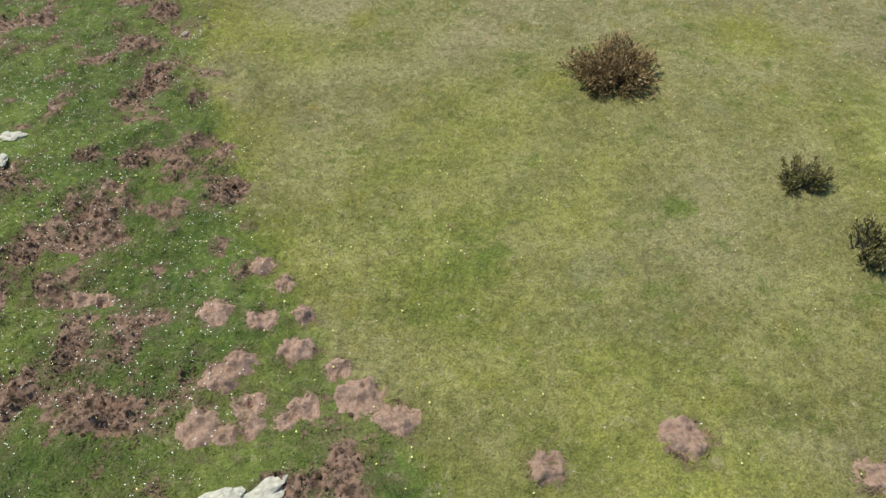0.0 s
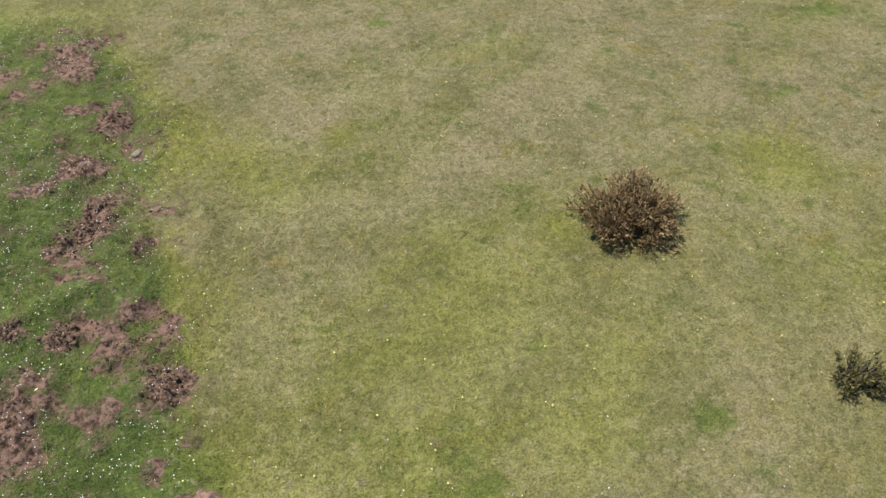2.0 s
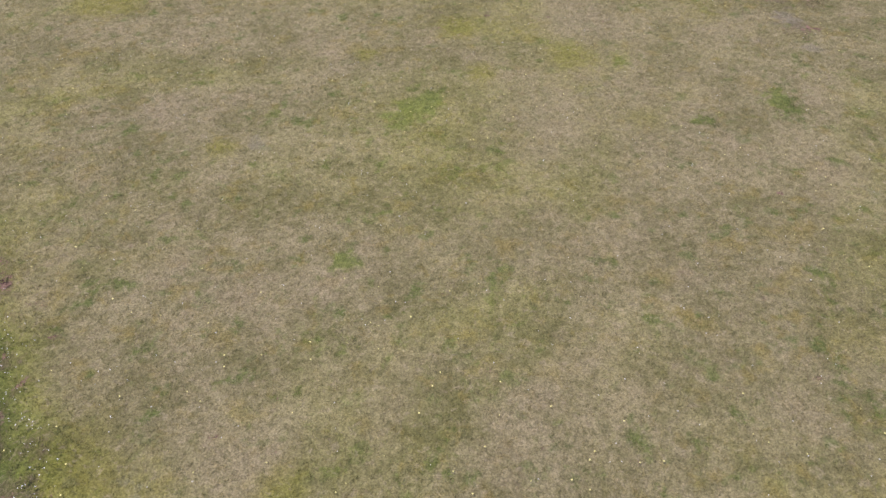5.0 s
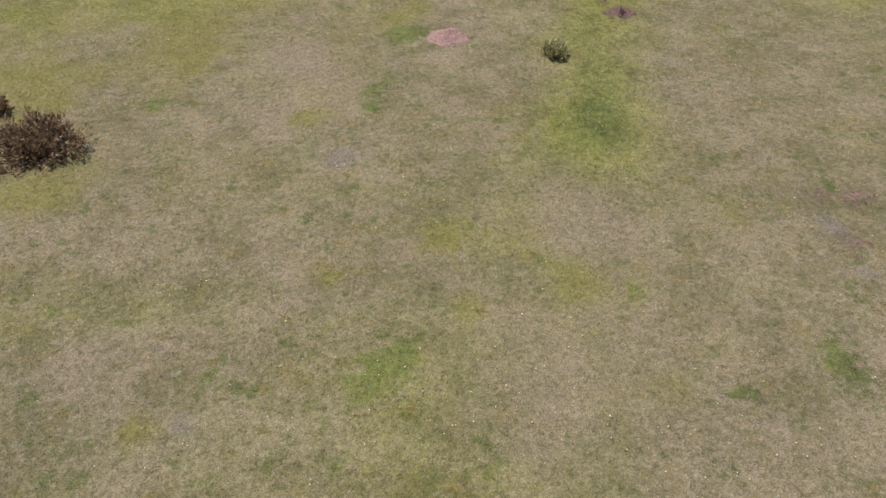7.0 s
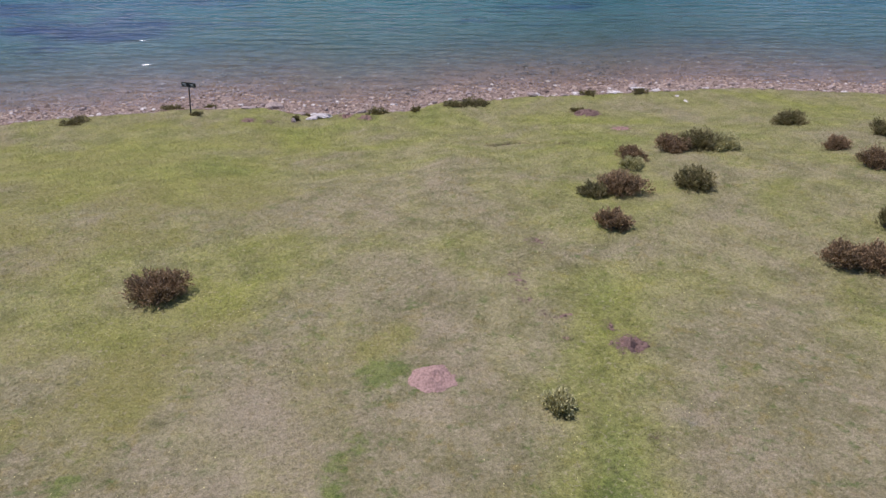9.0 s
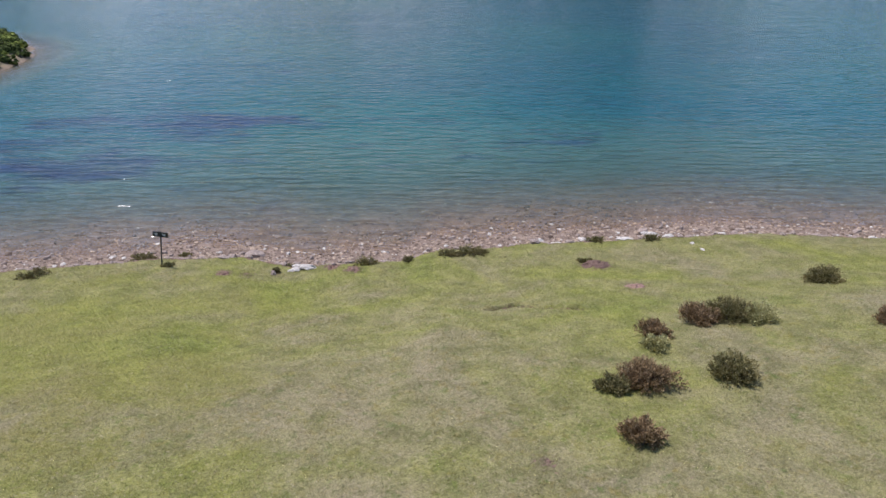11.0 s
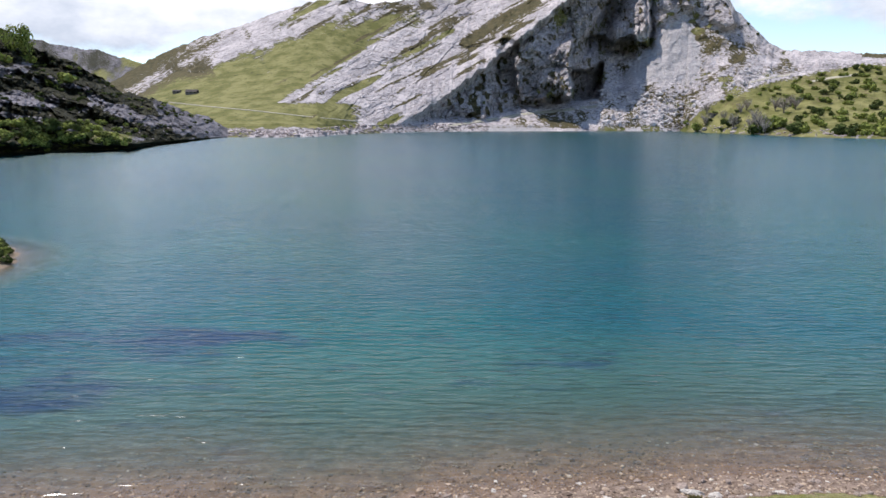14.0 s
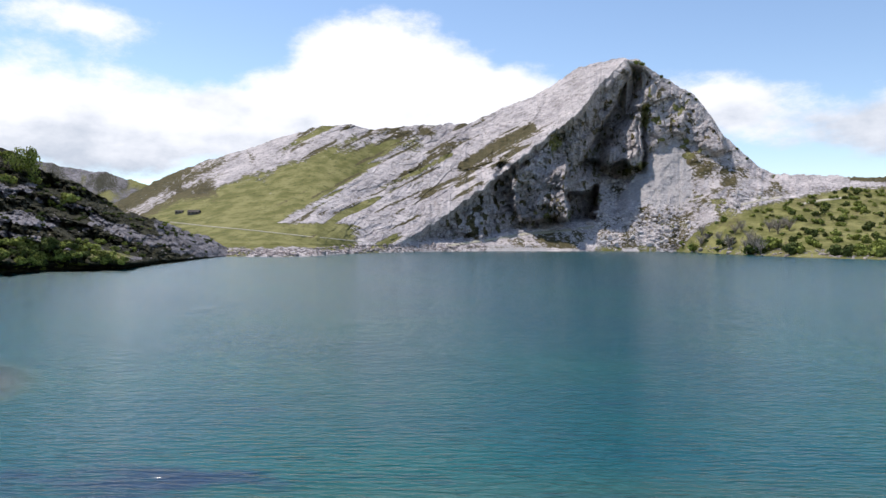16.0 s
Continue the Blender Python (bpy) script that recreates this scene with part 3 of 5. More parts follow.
STRAW = ((-2.1, 25.0, 1.4, 0.6), (-2.2, 24.0, 1.0, 0.5), (3.2, 20.2, 1.6, 0.6), (-7.1, 28.4, 1.1, 0.6), (-2.3, 33.5, 2.2, 0.25), (3.7, 7.3, 0.9, 0.4), (9.5, 35, 3.5, 0.5), (-1.2, 22.1, 0.9, 0.5), (14, 46, 4, 0.4), (0.8, 6.2, 0.8, 0.4), (1.6, 11.0, 1.2, 0.4), (-4.9, 19.5, 0.8, 0.7), (2.3, 16.8, 0.9, 0.7), (-4.5, 16.8, 0.8, 0.6), (-3.0, 26.3, 0.8, 0.6), (1.9, 27.6, 1.0, 0.6), (-1.4, 8.4, 0.7, 0.6), (4.6, 5.7, 0.8, 0.6))
OCHRE = ((-5.9, 27.1, 1.3, 0.9), (-1.3, 10.0, 0.4, 0.8), (1.6, 8.0, 0.4, 0.9), (-4.5, 29.5, 1.2, 0.5), (-0.5, 28.5, 0.7, 0.7), (2.6, 18.3, 0.5, 0.6), (-9, 24, 1.4, 0.6), (4.85, 9.3, 0.7, 0.6), (-9.5, 27, 4, 0.35), (-8, 34, 4, 0.3), (-13, 43, 8, 0.9), (-2.6, 7.0, 1.0, 0.7), (-3.4, 10.0, 1.2, 0.6), (1.0, 17.8, 0.33, 0.9), (-1.1, 18.5, 0.3, 0.9), (-3.2, 15.7, 0.33, 0.9), (-2.4, 23.4, 0.4, 0.9), (-7.8, 23.9, 0.7, 0.8), (-6.8, 20.7, 0.8, 0.8), (0.6, 19.5, 0.4, 0.8), (0.0, 29.3, 0.65, 0.7))


# dark green tufts and grey thin places in the turf: x, y, radius
MOSS = ((-0.1, 16.8, 0.36), (0.2, 17.2, 0.26), (-0.4, 16.3, 0.29), (-2.2, 17.1, 0.26), (6.0, 16.7, 0.39), (4.5, 16.3, 0.26), (1.1, 15.5, 0.33), (-1.0, 24.6, 0.33), (-2.5, 16.6, 0.33), (3.5, 18.1, 0.26), (-1.0, 13.2, 0.26), (-2.4, 11.8, 0.26), (-1.2, 9.9, 0.33), (5.2, 10.8, 0.5), (4.9, 9.1, 0.4), (6.9, 13.5, 0.4), (2.7, 5.4, 0.33), (0.6, 4.8, 0.39), (-0.6, 25.1, 0.45), (-5.6, 24.2, 0.39), (-0.9, 23.8, 0.39), (-5.0, 35.4, 0.65), (-0.5, 27.5, 0.59))
ASH = ((-2.7, 15.8, 0.33), (-1.4, 22.0, 0.39), (-1.1, 23.2, 0.39), (7.1, 19.7, 0.39), (7.1, 18.5, 0.33), (3.6, 7.7, 0.39), (0.3, 11.2, 0.2), (-0.7, 10.9, 0.29), (3.7, 7.3, 0.33), (1.7, 4.5, 0.26), (-4.2, 26.3, 0.33))


def lumps(x, y):
    soil, _ = cover(x, y)
    turf = smooth(56, 54, y - (shore_edge(x) - 55))
    wash = 0.05 * fbm(x * 0.9, y * 0.9, 47, 4) * smooth(56, 57.5, y - (shore_edge(x) - 55))
    return wash + turf * (0.022 * fbm(x * 1.1, y * 1.1, 41, 3) + soil * (0.23 * ridged(x * 3.2, y * 3.2, 43, 4) + 0.05 * fbm(x * 11, y * 11, 45, 2) - 0.04)) - 0.24 * step_edge(x, y) + 0.10 * step_edge(x, y - 0.3)


def step_edge(x, y):
    """A low worn edge across the slope above the shore."""
    c = np.interp(x, (2.9, 4.1, 5.2, 6.6), (45.85, 46.3, 45.5, 44.8))
    return np.exp(-((y - c - 0.12 * fbm(x * 2.5, 0 * x, 29, 3)) / 0.13) ** 2) * smooth(2.6, 3.2, x) * smooth(6.9, 6.3, x) * (0.45 + 0.75 * vnoise(x * 2.2, 0 * x + 3, 30))


def height(x, y):
    x, y = np.asarray(x, float), np.asarray(y, float)
    z = land(x, y)
    near = (np.abs(x) < 45) & (y > -20) & (y < 64)
    return z + np.where(near, lumps(x, y), 0)


def gz(x, y):
    return float(height(np.array([x]), np.array([y]))[0])


def lake_rim(x, y):
    r = np.sqrt(((x - 80) / 430) ** 2 + ((y - 430) / 480) ** 2)
    return np.interp(r, (0, 0.99, 1.1, 1.6, 8), (-9, -9, 2, 12, 45))


def steps(*runs):
    """Grid lines: runs of (start, stop, step), the last stop closing."""
    return np.concatenate([np.arange(a, b - 1e-6, s) for a, b, s in runs] + [[runs[-1][1]]])


def make_land():
    xs = steps((-2600, -600, 200), (-600, -100, 25), (-100, -30, 2.5), (-30, -9, 0.3), (-9, -6, 0.13), (-6, 0, 0.05), (0, 9, 0.13), (9, 30, 0.3), (30, 100, 2.5), (100, 600, 25), (600, 2600, 200))
    ys = steps((-2600, -400, 200), (-400, -20, 19), (-20, 0, 0.8), (0, 1.6, 0.13), (1.6, 11, 0.05), (11, 15, 0.13), (15, 44, 0.25), (44, 47, 0.09), (47, 50, 0.25), (50, 64, 0.12), (64, 90, 0.8), (90, 150, 1.5), (150, 1000, 25), (1000, 3400, 200))
    x, y = np.meshgrid(xs, ys)
    z = np.maximum(height(x, y), lake_rim(x, y))
    soil, lush = cover(x, y)
    shore = shore_edge(x)
    straw, ochre, moss, ash = dryness(x, y)
    beach = np.where(y < 64, smooth(0.0, 0.3, y - shore - 0.05 + 0.35 * fbm(x * 2.2, y * 2.2, 51, 3)), 0) + np.where(y >= 64, smooth(1.1, 0.5, z), 0)
    me = mesh_of("ground", np.stack([x, y, z], -1).reshape(-1, 3), grid_faces(*x.shape), GROUND, {"soil": soil, "lush": lush, "beach": beach, "straw": straw, "ochre": ochre, "moss": moss, "ash": ash}, True)
    tagged(new("ground", me), "sloping mountain turf with bare soil and a stony shore", "ground", kind="structure")


def make_lake():
    xs = steps((-480, -90, 15), (-90, -40, 1.5), (-40, 40, 0.5), (40, 620, 20))
    ys = steps((44, 52, 1), (52, 68, 0.25), (68, 140, 1.5), (140, 930, 15))
    x, y = np.meshgrid(xs, ys)
    depth = np.clip(-height(x, y), 0, 9)
    weed = np.zeros_like(x)
    for cx, cy, rx, ry, k in WEED:
        weed = np.maximum(weed, k * np.exp(-((x - cx) / rx) ** 2 - ((y - cy) / ry) ** 2))
    me = mesh_of("water", np.stack([x, y, np.zeros_like(x)], -1).reshape(-1, 3), grid_faces(*x.shape), WATER, {"depth": depth, "weed": weed}, True)
    tagged(new("water", me), "rippled teal lake water, clear over the stony shallows", "lake", kind="structure")


WEED = ((-22, 81, 11, 5, 0.65), (-26, 70, 9, 4, 0.72), (10, 76, 7, 3, 0.35), (-36, 72, 9, 4, 0.6), (-14, 82, 8, 3, 0.5))
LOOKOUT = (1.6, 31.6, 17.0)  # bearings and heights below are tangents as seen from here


def ridged(x, y, seed, octaves=4):
    total, size = 0.0, 1.0
    for k in range(octaves):
        total = total + size * (1 - np.abs(2 * vnoise(x * 2 ** k, y * 2 ** k, seed + k) - 1) * 2)
        size *= 0.5
    return total / 1.9


def blocks(x, y, seed):
    """Broken rock: each cell of an uneven net stands out by its own amount."""
    ix, iy = np.floor(x), np.floor(y)
    best, value = np.full(np.shape(x), 9.0), np.zeros(np.shape(x))
    for dx in (-1, 0, 1):
        for dy in (-1, 0, 1):
            cx, cy = ix + dx, iy + dy
            d = (cx + lattice(cx, cy, seed) - x) ** 2 + (cy + lattice(cx, cy, seed + 1) - y) ** 2
            v = lattice(cx, cy, seed + 2) - 0.35 * np.sqrt(d)
            value = np.where(d < best, v, value)
            best = np.minimum(d, best)
    return value


def near_line(a, e, pts):
    """Distance of (a, e) from a line of bearing points."""
    best = np.full(a.shape, 9.0)
    for (a0, e0), (a1, e1) in zip(pts, pts[1:]):
        da, de = a1 - a0, e1 - e0
        s = np.clip(((a - a0) * da + (e - e0) * de) / (da * da + de * de), 0, 1)
        best = np.minimum(best, np.hypot(a - a0 - s * da, e - e0 - s * de))
    return best


def bulge(a, e, ca, ce, wa, we):
    return np.exp(-((a - ca) / wa) ** 2 - ((e - ce) / we) ** 2)


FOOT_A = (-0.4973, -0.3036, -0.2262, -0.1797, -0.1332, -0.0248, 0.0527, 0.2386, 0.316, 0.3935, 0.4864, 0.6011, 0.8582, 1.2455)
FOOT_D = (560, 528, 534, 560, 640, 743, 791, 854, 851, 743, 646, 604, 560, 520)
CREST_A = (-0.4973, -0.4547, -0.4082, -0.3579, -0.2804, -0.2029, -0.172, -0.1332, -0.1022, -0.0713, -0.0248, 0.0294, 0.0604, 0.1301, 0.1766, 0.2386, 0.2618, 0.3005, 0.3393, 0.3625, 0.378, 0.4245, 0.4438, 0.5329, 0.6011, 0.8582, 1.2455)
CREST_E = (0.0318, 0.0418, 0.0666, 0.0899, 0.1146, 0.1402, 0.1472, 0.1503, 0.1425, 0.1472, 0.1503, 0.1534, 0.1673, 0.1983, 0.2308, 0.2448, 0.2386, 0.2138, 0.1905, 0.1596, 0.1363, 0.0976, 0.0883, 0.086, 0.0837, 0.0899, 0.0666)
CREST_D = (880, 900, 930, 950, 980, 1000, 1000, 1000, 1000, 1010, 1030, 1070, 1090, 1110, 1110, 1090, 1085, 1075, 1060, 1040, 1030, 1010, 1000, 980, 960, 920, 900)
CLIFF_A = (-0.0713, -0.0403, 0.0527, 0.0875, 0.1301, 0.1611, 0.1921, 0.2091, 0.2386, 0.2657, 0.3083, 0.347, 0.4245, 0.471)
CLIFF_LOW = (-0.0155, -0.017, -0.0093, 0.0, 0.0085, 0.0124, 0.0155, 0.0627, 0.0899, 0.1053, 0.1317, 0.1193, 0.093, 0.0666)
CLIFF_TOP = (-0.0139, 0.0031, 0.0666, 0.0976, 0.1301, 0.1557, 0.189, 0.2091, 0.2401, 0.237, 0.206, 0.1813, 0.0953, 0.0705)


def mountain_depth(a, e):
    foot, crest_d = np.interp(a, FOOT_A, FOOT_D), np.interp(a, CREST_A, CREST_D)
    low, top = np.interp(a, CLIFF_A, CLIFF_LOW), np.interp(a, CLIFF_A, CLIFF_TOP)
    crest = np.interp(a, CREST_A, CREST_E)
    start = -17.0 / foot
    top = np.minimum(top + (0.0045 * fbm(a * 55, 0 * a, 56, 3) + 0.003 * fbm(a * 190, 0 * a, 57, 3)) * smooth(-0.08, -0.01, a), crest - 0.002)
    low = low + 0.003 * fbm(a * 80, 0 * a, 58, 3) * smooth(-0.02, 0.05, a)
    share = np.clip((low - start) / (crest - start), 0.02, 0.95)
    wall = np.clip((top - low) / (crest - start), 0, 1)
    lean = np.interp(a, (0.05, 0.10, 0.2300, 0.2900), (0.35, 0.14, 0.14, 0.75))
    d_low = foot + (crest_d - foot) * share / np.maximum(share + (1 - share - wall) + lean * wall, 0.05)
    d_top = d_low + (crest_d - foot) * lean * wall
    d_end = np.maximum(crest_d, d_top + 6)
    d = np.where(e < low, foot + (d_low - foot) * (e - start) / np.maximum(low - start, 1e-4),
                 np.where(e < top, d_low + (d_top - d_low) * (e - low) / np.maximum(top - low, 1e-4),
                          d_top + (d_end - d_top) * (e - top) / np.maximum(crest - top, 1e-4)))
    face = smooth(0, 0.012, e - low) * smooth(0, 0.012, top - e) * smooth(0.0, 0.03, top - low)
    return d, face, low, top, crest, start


def cone_at(a, e):
    """The smooth scree cone below the notch."""
    low = np.interp(a, CLIFF_A, CLIFF_LOW)
    half = 0.012 + 0.55 * np.clip(0.1286 - e, 0, 1)
    return smooth(0.0, 0.008, low - e + 0.004) * smooth(1.15, 0.8, np.abs(a - 0.3098 - 0.35 * np.clip(0.1286 - e, 0, 1) * -1) / half) * smooth(0.018, 0.075, e)


def meadow_at(a, e):
    across, along = strata(a, e)
    n1, n2 = fbm(a * 45, e * 45, 81, 4), fbm(across * 60, along * 8, 83, 4)
    high, low = np.interp(a, MEADOW_A, MEADOW_TOP), np.interp(a, MEADOW_A, MEADOW_LOW)
    return smooth(-0.016, 0.030, high - across + 0.022 * n2 + 0.016 * n1) * smooth(-0.016, 0.030, across - low + 0.048 * n2 + 0.02 * fbm(across * 150, along * 16, 89, 3)) * smooth(0.0062, -0.0713, a + 0.05 * n1)


def strata(a, e):
    """Across and along the tilted beds of the slab."""
    return e - 0.52 * a, a + 0.52 * e


def mountain_point(a, e, with_cover=False):
    a, e = np.asarray(a, float), np.asarray(e, float)
    d, face, low, top, crest, start = mountain_depth(a, e)
    across, along = strata(a, e)
    open_ground = smooth(-0.1177, -0.0403, a) * smooth(0.0, 0.02, e - start)
    right = smooth(0.0, 0.02, np.interp(a, GREEN_A, GREEN_E) - e) * smooth(0.2773, 0.316, a)
    rock = np.clip(1 - right, 0, 1)
    wa, we = a + 0.0045 * fbm(a * 45, e * 45, 8, 3), e + 0.0045 * fbm(a * 45, e * 45, 9, 3)
    d = d + 34 * face * smooth(0.2308, 0.1921, a)
    wb, wc = across + 0.004 * fbm(a * 40, e * 40, 18, 3), along + 0.02 * fbm(a * 30, e * 30, 19, 3)
    d = d - face * np.interp(a, (0.2463, 0.2851), (1.0, 0.55)) * (6 * ridged(a * 24 + 1.2 * fbm(a * 20, e * 20, 7, 3), e * 6, 61, 2) + 13 * blocks(wb * 34, wc * 17, 62) + 9 * blocks(wb * 80 + 0.8 * fbm(a * 60, e * 60, 6, 2), wc * 42, 63) + 5 * blocks(wa * 170, we * 110, 64) + 2.5 * blocks(wa * 420, we * 300, 65))
    slab = smooth(-0.3191, -0.1177, a) * smooth(0, 0.01, e - top) * smooth(0.2541, 0.2231, a)
    d = d - slab * (1 - meadow_at(a, e)) * (3.0 * blocks(wb * 45, wc * 14, 66) + 2.6 * blocks(wb * 130, wc * 60, 67) + 1.7 * blocks(wb * 300 + 2.5 * fbm(a * 90, e * 90, 20, 2), wc * 170, 68) + 5 * fbm(across * 40, along * 8, 69, 3))
    s = wa - np.interp(we, BRINK_E, BRINK_A)
    d = d + 62 * smooth(-0.002, 0.004, s) * smooth(0.040, 0.014, s) * smooth(0.0806, 0.1007, e) * smooth(0.004, 0.02, crest - e)
    va, ve = wa + 0.006 * fbm(a * 60, e * 60, 12, 3), we + 0.008 * fbm(a * 50, e * 50, 13, 3)
    for a0, a1, e0, e1, out in CRAGS:
        if out > 0:  # bold rocks lean back and rise towards their broken side
            out = out * (0.2 + 0.95 * np.clip((va - a0) / (a1 - a0), 0, 1)) * (1.4 - 1.1 * np.clip((ve - e0) / (e1 - e0), 0, 1))
        d = d - out * smooth(-0.003, 0.004, va - a0) * smooth(0.003, -0.002, va - a1) * smooth(-0.004, 0.006, ve - e0) * smooth(0.004, -0.005, ve - e1)
    d = d - (1 - face) * rock * open_ground * (1 - slab) * (5 * fbm(a * 60, e * 60, 71, 4) + 1.6 * blocks(a * 210, e * 260, 72) * (1 - cone_at(a, e)))
    d = d - (9 * fbm(a * 14, e * 9, 75, 2) + 4 * (1 - meadow_at(a, e)) * fbm(a * 56, e * 56, 73, 3)) * smooth(0.0, 0.02, e - start)
    z = LOOKOUT[2] + e * d
    p = np.stack([LOOKOUT[0] + a * d, LOOKOUT[1] + d, z], -1)
    if not with_cover:
        return p
    n1, n2 = fbm(a * 45, e * 45, 81, 4), fbm(across * 60, along * 8, 83, 4)
    meadow = meadow_at(a, e)
    plain = smooth(-0.1022, -0.1487, a) * smooth(0.0186, 0.0108, e) * smooth(-0.0232, -0.0155, e + 0.004 * n1)
    strips = 0.8 * smooth(0.18, 0.48, n2) * smooth(0.0682, -0.0713, a) * smooth(-0.2804, -0.1797, a)
    rubble = 0.62 * smooth(-0.05, 0.4, fbm(a * 40, e * 60, 85, 4)) * smooth(0.1844, 0.2076, a) * smooth(0.0666, 0.055, e)
    ledges = face * (0.55 + 0.35 * smooth(0.22, 0.27, a)) * smooth(0.12, 0.45, fbm(a * 150, e * 120, 79, 4)) * smooth(-0.15, 0.25, fbm(a * 30, e * 30, 78, 2))
    skirt = 0.8 * smooth(0.12, 0.5, n1) * smooth(0.1921, 0.2153, a) * smooth(0.055, 0.0899, e) * smooth(0, 0.02, low + 0.02 - e)
    grass = np.maximum.reduce([rubble, bulge(a, e, 0.1495, 0.1247, 0.022, 0.020) * (0.35 + n1), bulge(a, e, 0.2703, 0.1596, 0.010, 0.030) * (0.5 + n1), bulge(a, e, 0.2696, 0.096, 0.03, 0.009) * (0.8 + n1), meadow, plain, strips, ledges, right, skirt])
    heath = np.exp(-(near_line(a, e, HEATH) / 0.0085) ** 2) * 1.1
    heath = np.maximum(heath, face * (0.62 + 0.25 * smooth(0.10, 0.06, a)) * smooth(0.10 - 0.2 * smooth(0.10, 0.06, a), 0.45, fbm(a * 170 + 2.0 * e, e * 110, 76, 4)))
    talus = smooth(0.0, 0.04, a) * smooth(0.0, 0.006, low - e) * (1 - right) * smooth(0.001, 0.006, e - start)
    heath = np.maximum(heath, talus * (np.interp(a, (0.17, 0.20), (0.60, 0.44)) + 0.6 * fbm(a * 60, e * 80, 74, 3)))
    heath = np.maximum(heath, 0.8 * smooth(0.2, 0.5, n2) * smooth(0.02, 0.0, crest - e) * smooth(0.0294, -0.0248, a) * smooth(-0.1332, -0.079, a))
    heath = np.maximum(heath, 1.0 * smooth(-0.2, 0.2, n1) * bulge(a, e, 0.3664, 0.0899, 0.035, 0.010))
    n3 = fbm(across * 150, along * 16, 89, 4)
    heath = np.maximum(heath, np.exp(-(near_line(a, e + 0.006 * n1, RIDGE_HEATH) / 0.013) ** 2) * (0.72 + 0.45 * n1 + 0.7 * n2))
    heath = np.maximum(heath, np.exp(-(near_line(a, e + 0.004 * n1, CREST_HEATH) / 0.008) ** 2) * (0.6 + 0.6 * n1 + 0.6 * n2))
    grass = np.maximum(grass, np.exp(-(near_line(a, e + 0.006 * n1, HIGH_GRASS) / 0.013) ** 2) * (0.85 + 0.7 * n2))
    grass = np.maximum(grass, np.exp(-(near_line(a, e, SLAB_GRASS) / 0.006) ** 2) * (0.75 + 0.8 * n2))
    heath = np.maximum(heath, 0.72 * smooth(0.12, 0.5, n3) * smooth(-0.2881, -0.1797, a) * smooth(0, 0.01, e - top) * smooth(0.2386, 0.0837, a))
    heath = np.maximum(heath, 0.5 * right * smooth(0.0, 0.5, fbm(a * 28, e * 40, 87, 4)))
    heath = np.maximum(heath, 0.8 * smooth(0.5391, 0.5523, a) * smooth(0.010, 0.004, crest - e))
    cone = cone_at(a + 0.010 * n1, e + 0.014 * n1)
    beach = smooth(0.0372, 0.0682, a) * smooth(0.1534, 0.1224, a) * smooth(0.012, 0.006, e - start)
    heath = np.maximum(heath, (0.78 + 0.7 * n2) * smooth(-0.2781, -0.3169, a) * smooth(0.0, 0.02, across - 0.222))
    heath = np.maximum(heath, 0.95 * smooth(0.0, 0.35, n1) * bulge(a, e, -0.3501, 0.0600, 0.05, 0.018))
    scree = np.maximum(cone, beach) * (1 - right)
    heath, grass = heath * (1 - 0.9 * np.clip(cone, 0, 1)), grass * (1 - 0.9 * np.clip(cone, 0, 1))
    # Darker mask over the cliffs, for weathered rock and for shade put into colour.
    weathered_shade = np.clip(face * (0.45 + 0.9 * fbm(a * 22, e * 18, 77, 3)) + 0.25 * smooth(0, 0.012, top - e) * smooth(0, 0.01, e - low) * smooth(0.2541, 0.1611, a), 0, 1)
    return p, np.stack([grass, heath, scree, weathered_shade], -1)


# the bold forms of the cliff: bearings from and to, heights from and to, metres forward
CRAGS = ((0.0875, 0.1627, 0.022, 0.1146, 54), (0.1627, 0.2045, 0.022, 0.0640, -75), (0.0635, 0.0883, 0.0279, 0.1015, -24), (0.206, 0.266, 0.0976, 0.1820, 36),
         (0.1782, 0.2494, 0.079, 0.0991, -34), (0.2572, 0.2711, 0.0899, 0.1751, -16), (0.2773, 0.3199, 0.1402, 0.206, 8), (0.3431, 0.3796, 0.1146, 0.1557, 18), (0.0062, 0.0542, -0.007, 0.0395, 20))
BRINK_E = (0.095, 0.14, 0.175, 0.2215)  # the dark cleft beside the slab
BRINK_A = (0.174, 0.203, 0.226, 0.246)
RIDGE_HEATH = ((-0.45, 0.040), (-0.408, 0.060), (-0.342, 0.090), (-0.272, 0.1066))
CREST_HEATH = ((-0.105, 0.137), (-0.07, 0.140), (-0.02, 0.143))
HIGH_GRASS = ((-0.16, 0.100), (-0.079, 0.120), (-0.045, 0.126))
SLAB_GRASS = ((-0.09, 0.066), (-0.045, 0.086), (0.002, 0.110))
HEATH = ((0.0201, 0.093), (0.0604, 0.1193), (0.1131, 0.1472))
GREEN_A = (0.2773, 0.3044, 0.3431, 0.4167, 0.4864, 0.5484, 0.6011, 1.2455)
GREEN_E = (-0.0232, -0.0155, 0.0217, 0.0527, 0.0682, 0.079, 0.0806, 0.0821)
MEADOW_A = (-0.4973, -0.3811, -0.3036, -0.1797, -0.0713, 0.0062)
MEADOW_TOP = (0.250, 0.262, 0.232, 0.212, 0.170, 0.155)
MEADOW_LOW = (0.10, 0.10, 0.098, 0.124, 0.140, 0.150)


